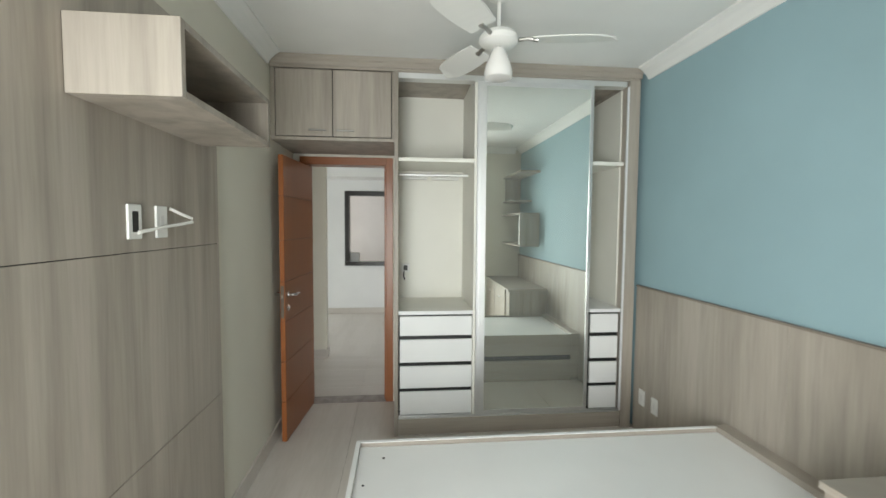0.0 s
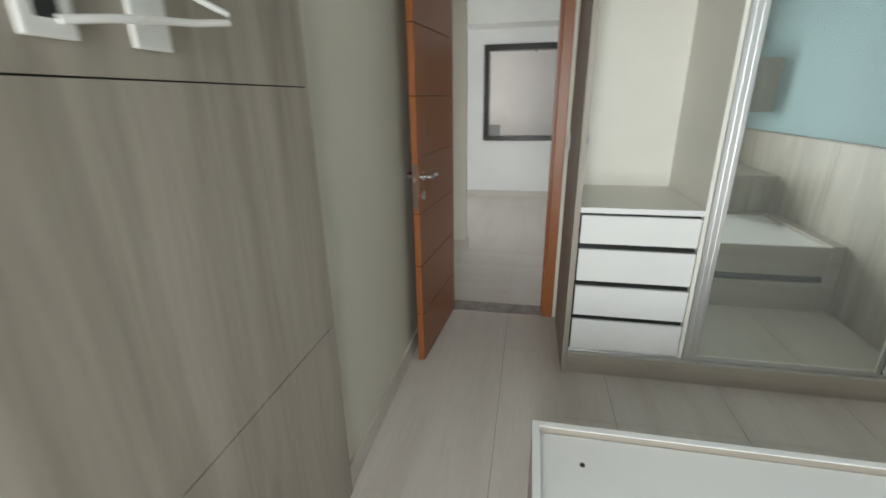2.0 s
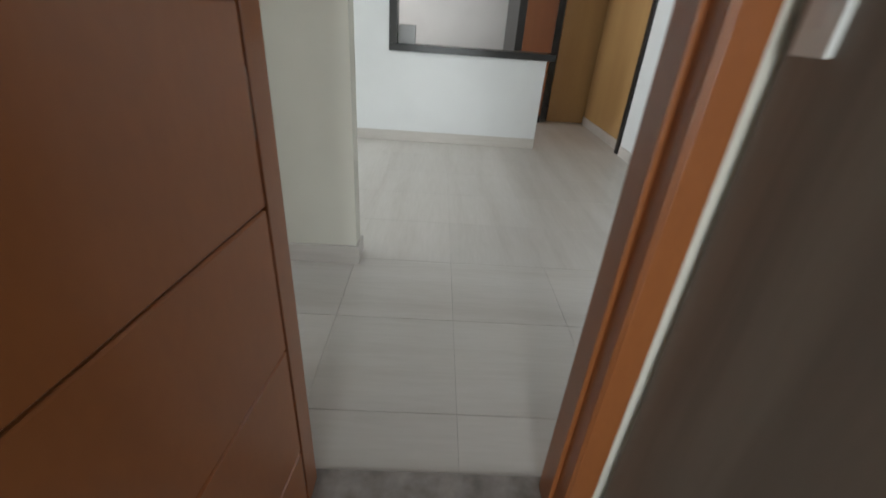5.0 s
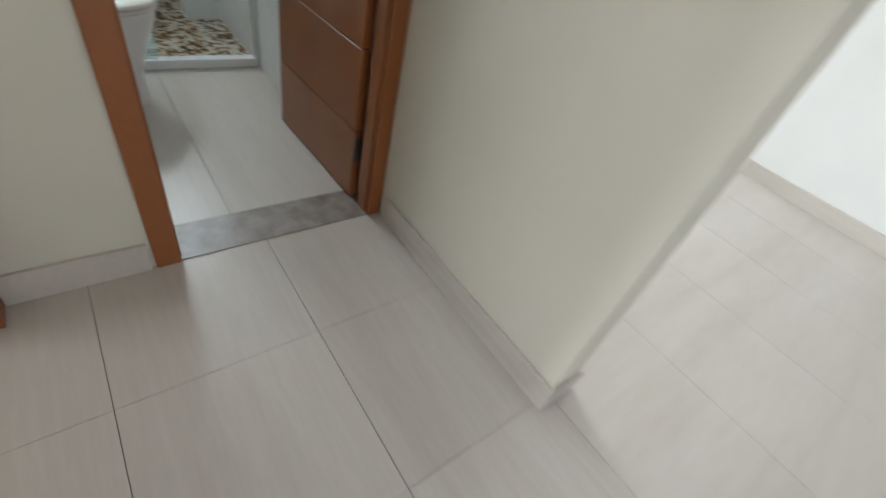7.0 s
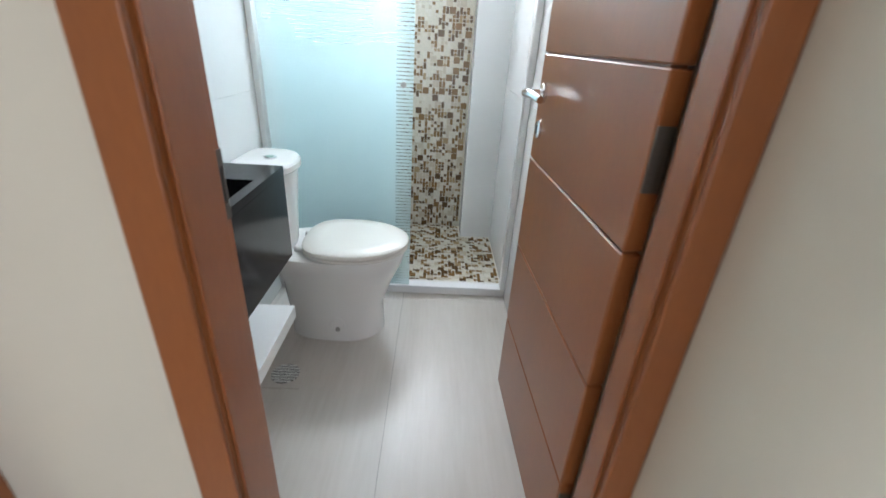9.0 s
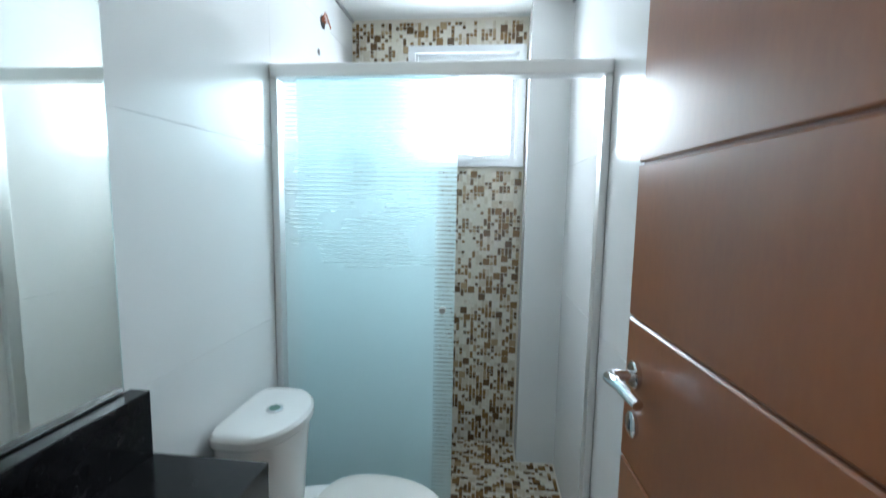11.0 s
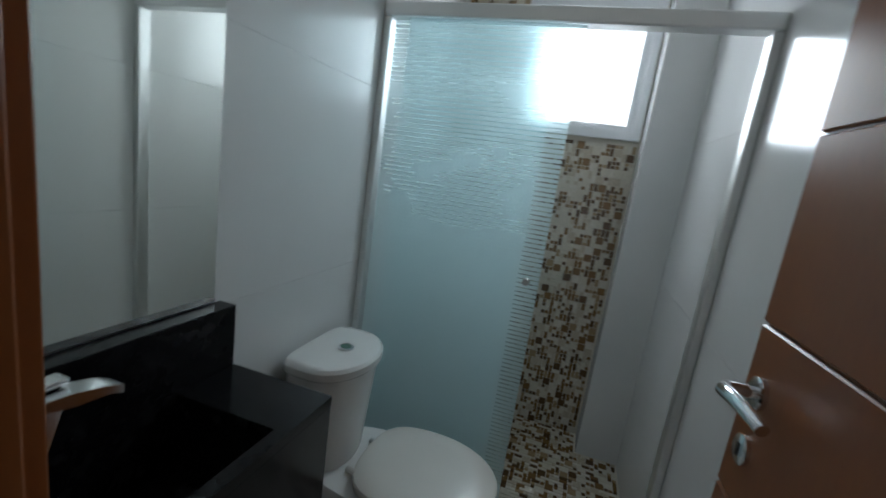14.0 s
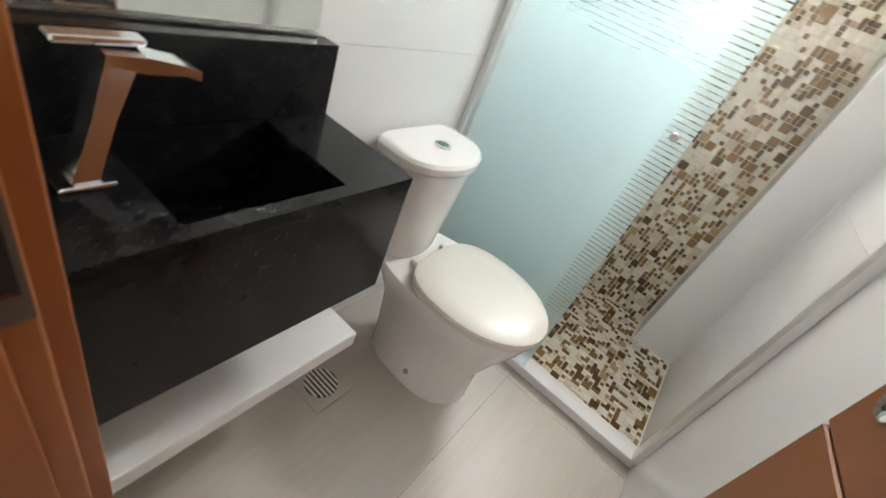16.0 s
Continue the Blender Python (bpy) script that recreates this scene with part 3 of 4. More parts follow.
    # sliding doors
    for k, (x0, x1, y) in enumerate(((0.778, 1.652, WF + 0.010), (0.786, 1.656, WF + 0.052))):
        d = part("sliding_door", boxes(((x0 + 0.03, y + 0.010, 0.16), (x1 - 0.018, y + 0.020, 2.58))), M_LAM, w, "sliding door faced with a mirror")
        for s0, wide in ((x0, 0.066), (x1 - 0.022, 0.022)):
            q = wide / 9
            prof = [(0, 0), (2 * q, 0), (2 * q, 0.006), (3 * q, 0.006), (3 * q, 0), (5.5 * q, 0), (5.5 * q, 0.006), (6.5 * q, 0.006), (6.5 * q, 0), (wide, 0), (wide, 0.026), (0, 0.026)]
            part("stile", loft([[(s0 + a, y + b, z) for a, b in prof] for z in (0.137, 2.60)]), M_ALU, d, "ribbed aluminium stile")
        part("door_rail", boxes(((x0 + 0.066, y + 0.003, 0.137), (x1 - 0.022, y + 0.026, 0.165))), M_ALU, d)
        part("door_rail", boxes(((x0 + 0.066, y + 0.003, 2.575), (x1 - 0.022, y + 0.026, 2.60))), M_ALU, d)
        part("mirror", boxes(((x0 + 0.064, y + 0.006, 0.163), (x1 - 0.020, y + 0.010, 2.577))), M_MIRROR, d, "mirror glass")
    return w


wardrobe()


def wardrobe_cornice():
    c = thing("wardrobe_cornice", "grey oak cornice board on the wardrobe reaching the ceiling", "cornice")
    prof = [(0.0, 2.661), (-0.018, 2.661), (-0.020, 2.69), (-0.030, 2.70), (-0.032, 2.729), (0.0, 2.729)]
    part("board", loft([[(x, WF + 0.004 + d, z) for d, z in prof] for x in (BX0 + 0.002, WX1 + 0.012)]), M_LAMY, c)
    part("fascia", boxes(((BX0 + 0.003, WF - 0.008, 2.641), (WX1, WF + 0.03, 2.66))), M_LAMY, c)


wardrobe_cornice()


def overhead_cabinet():
    c = thing("overhead_cabinet", "grey oak overhead cabinet with two closed doors above the doorway", "cabinet")
    x0, x1 = BX0 + 0.003, WX0 - 0.002
    part("bottom", rbox((x0, WF + 0.002, 2.15), (x1, WB, 2.172), 0.001, 1), M_LAM, c)
    part("side", rbox((x0, WF + 0.002, 2.1725), (x0 + 0.03, WB, 2.64), 0.001, 1), M_LAM, c)
    part("side", rbox((x1 - 0.016, WF + 0.002, 2.1725), (x1, WB, 2.64), 0.001, 1), M_LAM, c)
    # Black body gives the narrow gaps round the doors their shade by colour
    part("body", boxes(((x0 + 0.031, WF + 0.022, 2.173), (x1 - 0.017, WB - 0.002, 2.64))), M_DARK, c, "black body that paints the shade in the door gaps")
    mid = -0.255
    for a, b, hx in ((x0 + 0.036, mid - 0.003, mid - 0.10), (mid + 0.003, x1 - 0.022, mid + 0.09)):
        d = part("door", rbox((a, WF - 0.002, 2.178), (b, WF + 0.016, 2.634), 0.0015, 1), M_LAM, c)
        h = part("handle", tube([(hx - 0.06, WF - 0.028, 2.215), (hx + 0.06, WF - 0.028, 2.215)], 0.006, 10), M_STEEL, d, "satin bar handle", True)
        for s in (-0.045, 0.045):
            part("handle_post", tube([(hx + s, WF - 0.028, 2.215), (hx + s, WF - 0.001, 2.215)], 0.004, 8), M_STEEL, h, "", True)


overhead_cabinet()


# ---- bedroom: walls' fittings ----
def wall_panel():
    p = thing("wall_panel", "grey oak laminate wall panelling with flush joints", "wall panel")
    xs = BX0 + 0.024
    zs = [0.002, 0.735, 1.468, 2.36]
    for a, b in zip(zs, zs[1:]):
        part("panel", rbox((BX0 + 0.001, BY0 + 0.002, a + 0.0015), (xs, 2.222, b - 0.0015), 0.001, 1), M_LAM, p)
    part("joint", boxes(((BX0 + 0.0012, BY0 + 0.004, 0.01), (xs - 0.006, 2.218, 2.355))), M_DARK, p, "dark joint between the panels")


wall_panel()


def wall_shelf():
    s = thing("wall_shelf", "grey oak open box shelf hung on the panelled wall", "shelf")
    x0, x1, y0, y1, z0, z1 = BX0 + 0.026, -0.362, 1.285, 2.06, 1.905, 2.115
    part("end", rbox((x0, y0, z0), (x1, y0 + 0.025, z1), 0.002), M_LAM, s)
    part("end", rbox((x0, y1 - 0.025, z0), (x1, y1, z1), 0.002), M_LAM, s)
    part("board", rbox((x0, y0 + 0.0252, z0), (x1, y1 - 0.0252, z0 + 0.022), 0.002), M_LAM, s)
    part("board", rbox((x0, y0 + 0.0252, z1 - 0.022), (x1, y1 - 0.0252, z1), 0.002), M_LAM, s)
    part("back", boxes(((x0, y0 + 0.026, z0 + 0.0225), (x0 + 0.01, y1 - 0.026, z1 - 0.0225))), M_LAMD, s)


wall_shelf()


def wall_plate(name, c, n, label, open_box=False, w=0.072, h=0.115):
    """A switch or socket plate at c on a wall that faces n (unit x or y)."""
    o = thing(name, label, "socket")
    cx, cy, cz = c
    if abs(n[0]):
        lo = (min(cx, cx + n[0] * 0.009), cy - w / 2, cz - h / 2)
        hi = (max(cx, cx + n[0] * 0.009), cy + w / 2, cz + h / 2)
    else:
        lo = (cx - w / 2, min(cy, cy + n[1] * 0.009), cz - h / 2)
        hi = (cx + w / 2, max(cy, cy + n[1] * 0.009), cz + h / 2)
    part("plate", rbox(lo, hi, 0.003), M_PLAST, o)
    k = 0.0094
    f = 0.5 if open_box else 0.32
    if abs(n[0]):
        a, b = (cx + n[0] * 0.008, cy - w * f * 0.45, cz - h * f * 0.6), (cx + n[0] * k, cy + w * f * 0.45, cz + h * f * 0.6)
    else:
        a, b = (cx - w * f * 0.45, cy + n[1] * 0.008, cz - h * f * 0.6), (cx + w * f * 0.45, cy + n[1] * k, cz + h * f * 0.6)
    part("module", boxes((tuple(map(min, a, b)), tuple(map(max, a, b)))), M_BLACKP if open_box else M_CER, o, "open dark module" if open_box else "")
    return o


XP = BX0 + 0.0245
wall_plate("wall_socket", (XP, 1.555, 1.57), (1, 0), "white plastic socket plate with an open module", True)
wall_plate("wall_socket", (XP, 1.715, 1.57), (1, 0), "white plastic cover plate with a cable passing", False)
cable = thing("cable", "loose white cable hanging out of the wall sockets", "cable")
part("cord", tube([(XP + 0.012, 1.565, 1.535), (XP + 0.028, 1.63, 1.545), (XP + 0.03, 1.70, 1.553), (XP + 0.035, 1.78, 1.56), (XP + 0.05, 1.85, 1.57),
                   (XP + 0.045, 1.86, 1.585), (XP + 0.03, 1.81, 1.60), (XP + 0.012, 1.785, 1.615), (XP + 0.001, 1.78, 1.62)], 0.006, 8), M_PLAST, cable, "", True)
XH = BX1 - 0.022
wall_plate("wall_socket", (XH, 3.02, 0.285), (-1, 0), "white plastic socket plate on the headboard panel")
wall_plate("wall_socket", (XH, 2.86, 0.285), (-1, 0), "white plastic socket plate on the headboard panel")
wall_plate("light_switch", (WX0 - 0.0005, 3.725, 1.19), (-1, 0), "white plastic switch on the wardrobe side", False, 0.06, 0.10)
sw = wall_plate("wall_socket", (0.262, WB - 0.0205, 1.19), (0, -1), "open socket box hanging inside the wardrobe", True, 0.075, 0.075)
part("wire", tube([(0.25, WB - 0.031, 1.16), (0.245, WB - 0.035, 1.12), (0.255, WB - 0.03, 1.09)], 0.006, 8), M_BLACKP, sw, "loose black wire", True)


def headboard():
    h = thing("headboard", "grey oak laminate headboard panel along the blue wall", "headboard")
    ys = [BY0 + 0.003, 0.86, 1.85, 3.145]
    for a, b in zip(ys, ys[1:]):
        part("panel", rbox((XH, a + 0.001, 0.002), (BX1 - 0.001, b - 0.001, 1.105), 0.001, 1), M_LAM, h)
    part("cap", rbox((XH - 0.004, BY0 + 0.003, 1.1055), (BX1 - 0.001, 3.145, 1.117), 0.001, 1), M_LAMD, h)


headboard()


def bed():
    b = thing("bed_base", "grey oak bed base with a white top and no mattress", "bed")
    x0, x1, y0, y1, z = 0.0, XH - 0.08, 1.24, 2.19, 0.472
    part("side", rbox((x0, y1 - 0.02, 0.26), (x1, y1, z - 0.003), 0.002), M_LAMY, b)
    part("side", rbox((x0, y0, 0.02), (x1, y0 + 0.02, z - 0.003), 0.002), M_LAMY, b)
    part("foot_board", rbox((x0, y0 + 0.021, 0.02), (x0 + 0.02, y1 - 0.021, z - 0.003), 0.002), M_LAMY, b)
    part("edge_strip", rbox((x0 + 0.0, y1 - 0.022, z - 0.0028), (x1, y1 + 0.001, z + 0.001), 0.001, 1), M_LACQ, b, "white edge strip")
    part("edge_strip", rbox((x0 - 0.001, y0, z - 0.0028), (x0 + 0.022, y1 - 0.0225, z + 0.001), 0.001, 1), M_LACQ, b, "white edge strip")
    part("top_board", boxes(((x0 + 0.021, y0 + 0.021, z - 0.045), (x1, y1 - 0.023, z - 0.024))), M_LACQ, b, "white bed board")
    part("head_rail", rbox((x1, y0, 0.02), (XH - 0.002, y1, z + 0.006), 0.002), M_LAMY, b)
    d = part("drawer", rbox((x0, y1 - 0.02, 0.0), (x1, y1 - 0.002, 0.208), 0.002), M_LAMY, b, "wide drawer under the bed")
    # Black board behind the finger gap, its shade put into the colour
    part("grip_gap", boxes(((x0 + 0.021, y1 - 0.04, 0.022), (x1, y1 - 0.022, 0.262))), M_DARK, d, "black board that paints the shade in the grip gap")
    part("plug", disc((0.14, 2.06, z - 0.0245), 0.008, (0, 0, 1), 0.002, 12), M_BLACKP, b)
    part("plug", disc((0.06, 1.85, z - 0.0245), 0.006, (0, 0, 1), 0.002, 12), M_BLACKP, b)


bed()


def side_cabinet():
    c = thing("side_cabinet", "grey oak low cabinet in the corner beside the bed", "cabinet")
    x0, x1, y0, y1, z = 1.52, XH - 0.002, BY0 + 0.03, 1.225, 0.78
    part("body", rbox((x0 + 0.02, y0, 0.0), (x1, y1 - 0.002, z - 0.026), 0.002), M_LAM, c)
    part("top", rbox((x0, y0, z - 0.025), (x1, y1, z), 0.002), M_LAMY, c)
    for k in range(2):
        d = part("door", rbox((x0 + 0.002, y0 + 0.01 + k * 0.58, 0.06), (x0 + 0.0195, y0 + 0.58 + k * 0.58, z - 0.03), 0.002), M_LAM, c)
        part("handle", rbox((x0 - 0.012, y0 + 0.26 + k * 0.58, 0.62), (x0 + 0.001, y0 + 0.36 + k * 0.58, 0.63), 0.002), M_ALU, d)


side_cabinet()


def corner_shelves():
    g = "shelves on the blue wall"
    s = thing("corner_shelf", "grey oak open shelf high on the blue wall", "shelf", g)
    part("board", rbox((1.77, BY0 + 0.003, 2.255), (BX1 - 0.002, 0.82, 2.28), 0.002), M_LAM, s)
    part("board", rbox((1.77, BY0 + 0.003, 1.89), (BX1 - 0.002, 0.45, 1.915), 0.002), M_LAM, s)
    part("back", boxes(((1.80, BY0 + 0.003, 1.9155), (BX1 - 0.003, BY0 + 0.02, 2.2545))), M_LAM, s)
    t = thing("corner_shelf", "grey oak box shelf with white front edge on blue wall", "shelf", g)
    part("board", rbox((1.77, BY0 + 0.003, 1.70), (BX1 - 0.002, 0.82, 1.725), 0.002), M_LAM, t)
    part("board", rbox((1.77, BY0 + 0.003, 1.28), (BX1 - 0.002, 0.82, 1.305), 0.002), M_LAM, t)
    part("end", rbox((1.77, 0.795, 1.3055), (BX1 - 0.002, 0.82, 1.6995), 0.002), M_LAM, t)
    part("edge", rbox((1.765, 0.79, 1.30), (1.7695, 0.82, 1.70), 0.001, 1), M_LACQ, t, "white edge")


corner_shelves()


def ceiling_fan():
    f = thing("ceiling_fan", "white ceiling fan with a bell-shaped glass lamp", "ceiling fan")
    cx, cy = 0.715, 2.25
    rev = lambda prof, n=24: loft([[(cx + r * math.cos(2 * math.pi * k / n), cy + r * math.sin(2 * math.pi * k / n), z) for k in range(n)] for r, z in prof])
    part("canopy", rev([(0.005, 2.729), (0.06, 2.728), (0.058, 2.715), (0.02, 2.69)]), M_PLAST, f, "", True)
    part("rod", tube([(cx, cy, 2.70), (cx, cy, 2.545)], 0.010, 12), M_PLAST, f, "", True)
    part("motor", rev([(0.02, 2.56), (0.035, 2.545), (0.085, 2.535), (0.10, 2.515), (0.098, 2.49), (0.08, 2.475), (0.03, 2.468)]), M_PLAST, f, "", True)
    part("lamp_shade", rev([(0.022, 2.467), (0.032, 2.46), (0.048, 2.42), (0.066, 2.375), (0.073, 2.34), (0.070, 2.315), (0.060, 2.312)]), M_CER, f, "white glass bell shade", True)
    for a in (112, 232, -8):
        d, s = Vector((math.cos(radians(a)), math.sin(radians(a)), 0)), Vector((-math.sin(radians(a)), math.cos(radians(a)), 0))
        c = Vector((cx, cy, 2.505))
        part("blade_arm", tube([c + d * 0.08, c + d * 0.15 + Vector((0, 0, 0.006)), c + d * 0.20], [0.012, 0.010, 0.014], 8), M_STEEL, f, "steel blade bracket", True)
        rings = []
        for i in range(9):
            u = i / 8
            hw = 0.055 + 0.03 * math.sin(math.pi * min(1, u * 0.8 + 0.1)) - (0.05 * max(0, u - 0.85) / 0.15)
            p = c + d * (0.17 + 0.42 * u)
            tilt = Vector((0, 0, 0.016))
            rings.append([p + s * hw + tilt, p - s * hw - tilt, p - s * hw - tilt + Vector((0, 0, 0.006)), p + s * hw + tilt + Vector((0, 0, 0.006))])
        part("blade", loft(rings), M_PLAST, f, "white fan blade")


ceiling_fan()


# ---- living room and kitchen ----
def pass_through():
    p = thing("pass_through_frame", "black stone frame around the kitchen pass-through", "window frame", "", "structure")
    y0, y1 = FY - 0.02, FY + 0.16
    part("counter", rbox((-0.74, y0 - 0.01, 0.84), (0.83, y1 + 0.04, 0.90), 0.003), M_BLACK, p)
    part("post", rbox((-0.74, y0, 0.9005), (-0.665, y1, 2.05), 0.003), M_BLACK, p)
    part("lintel", rbox((-0.74, y0, 2.0505), (1.655, y1, 2.128), 0.003), M_BLACK, p)


pass_through()
structure("wall_over_passage", boxes(((0.7572, FY, 2.13), (1.655, FY + 0.14, 2.6))), M_WHITE, "white wall above the kitchen passage", "wall")
jb = thing("junction_box", "grey plastic box on the pass-through counter", "box")
part("body", rbox((-0.655, FY + 0.02, 0.9005), (-0.50, FY + 0.12, 1.06), 0.008), M_GREYP, jb)
pend = thing("pendant_wire", "bare lamp holder hanging on a short wire", "lamp")
part("wire", tube([(-0.02, 8.5, HZ + 0.30), (-0.021, 8.5, 2.16)], 0.004, 6), M_BLACKP, pend)
part("lamp_holder", tube([(-0.021, 8.5, 2.16), (-0.021, 8.5, 2.14), (-0.022, 8.5, 2.10)], [0.012, 0.02, 0.014], 10), M_BLACKP, pend, "", True)
cab = thing("kitchen_cabinet", "tall dark kitchen cabinet with a black side", "cabinet")
part("body", rbox((0.64, 8.9, 0.0), (1.10, 9.9, 2.3), 0.003), M_BLACK, cab)
part("door", rbox((0.73, 8.88, 0.1), (1.09, 8.8995, 2.28), 0.003), M_WOOD, cab, "reddish-brown door")
wd = thing("wooden_partition", "light varnished wooden partition with a black edge post", "partition")
part("panel", rbox((1.70, FY + 0.05, 0.1), (1.78, 9.0, 2.4), 0.003), M_PINE, wd)
part("base_strip", rbox((1.69, FY + 0.05, 0.0), (1.78, 9.0, 0.0995), 0.002), M_TILEX, wd, "pale skirting tile")
part("end_panel", rbox((1.22, 9.05, 0.0), (1.79, 9.09, 2.4), 0.003), M_PINE, wd)
part("post", rbox((1.635, FY - 0.025, 0.0), (1.70, FY + 0.045, 2.05), 0.002), M_BLACK, wd, "black edge post")


# ---- bathroom ----
def vanity():
    v = thing("vanity_sink", "black granite vanity with a carved rectangular basin", "sink")
    x0, x1, y0, y1, z0, z1 = -2.305, QX1 - 0.006, QY0 + 0.002, 4.263, 0.53, 0.82
    bx0, bx1, by0, by1 = -2.158, -1.892, 4.005, 4.236
    t = 0.022
    part("top", ring_slab(2, x0, x1, y0, y1, bx0, bx1, by0, by1, z1 - t, z1), M_GRAN, v)
    part("apron", rbox((x0, y1 - t, z0), (x1, y1 - 0.0005, z1 - t - 0.0005), 0.001, 1), M_GRAN, v)
    part("end_panel", rbox((x0, y0, z0), (x0 + t, y1 - t - 0.0005, z1 - t - 0.0005), 0.001, 1), M_GRAN, v)
    zb = 0.66
    part("basin", tray(bx0 - 0.012, bx1 + 0.012, by0 - 0.012, by1 + 0.012, zb - 0.011, z1 - t - 0.001, 0.011), M_GRAN, v)
    part("backsplash", rbox((x0, y0, z1 + 0.0005), (x1, y0 + 0.046, 0.962), 0.0015, 1), M_GRAN, v)
    part("drain_pipe", tube([(-2.23, 4.06, 0.55), (-2.27, 4.07, 0.50), (-2.31, 4.06, 0.43), (-2.30, 4.02, 0.42), (-2.27, QY0 + 0.01, 0.45)], 0.012, 10), M_GREYP, v, "grey flexible hose", True)


vanity()


def faucet():
    f = thing("faucet", "angular chrome faucet on the granite vanity", "faucet")
    c = Vector((-1.836, 4.112, 0.8205))
    part("base", rbox((c.x - 0.03, c.y - 0.028, 0.8205), (c.x + 0.03, c.y + 0.028, 0.828), 0.003), M_CHROME, f)
    a, b = c + Vector((-0.0, 0, 0.007)), Vector((-1.900, 4.075, 0.960))
    e = Vector((-1.985, 4.085, 0.952))

    def slab(p, w, h):
        return [p + Vector((-w, -h, 0)), p + Vector((w, -h, 0)), p + Vector((w, h, 0)), p + Vector((-w, h, 0))]

    part("column", loft([slab(a, 0.014, 0.018), slab(a.lerp(b, 0.5), 0.013, 0.017), slab(b + Vector((0, 0, -0.002)), 0.018, 0.017)]), M_CHROME, f)
    ring = lambda p, h: [p + Vector((0, -0.019, 0)), p + Vector((0, 0.019, 0)), p + Vector((0, 0.019, -h)), p + Vector((0, -0.019, -h))]
    part("spout", loft([ring(b + Vector((0.018, -0.001, 0.006)), 0.014), ring(b.lerp(e, 0.3) + Vector((0, 0, 0.007)), 0.02), ring(b.lerp(e, 0.8) + Vector((0, 0, 0.004)), 0.013), ring(e + Vector((0, 0, 0.0)), 0.013)]), M_CHROME, f)
    part("lever", rbox((b.x - 0.035, b.y - 0.030, b.z + 0.0075), (b.x + 0.06, b.y - 0.002, b.z + 0.0165), 0.003), M_CHROME, f)


faucet()


def bathroom_mirror():
    m = thing("wall_mirror", "frameless bathroom mirror standing on the granite backsplash", "mirror")
    part("glass", rbox((-2.283, QY0 + 0.003, 0.966), (QX1 - 0.008, QY0 + 0.009, 1.775), 0.001, 1), M_MIRROR, m)


bathroom_mirror()
sh = thing("bathroom_shelf", "white shelf board under the granite vanity", "shelf")
part("board", rbox((-2.33, QY0 + 0.003, 0.272), (QX1 - 0.006, 4.243, 0.32), 0.003), M_LACQ, sh)


def egg(cx, cy, w, back, front, z, n=40, square=3.0):
    """An outline that is squarish at the back (wall side, -y) and round at the front."""
    pts = []
    for k in range(n):
        a = 2 * math.pi * k / n
        c, s = math.cos(a), math.sin(a)
        p = 2.0 if s > 0 else square
        rr = (abs(c) ** p + abs(s) ** p) ** (-1 / p)
        pts.append((cx + w * rr * c, cy + (front if s > 0 else back) * rr * s, z))
    return pts


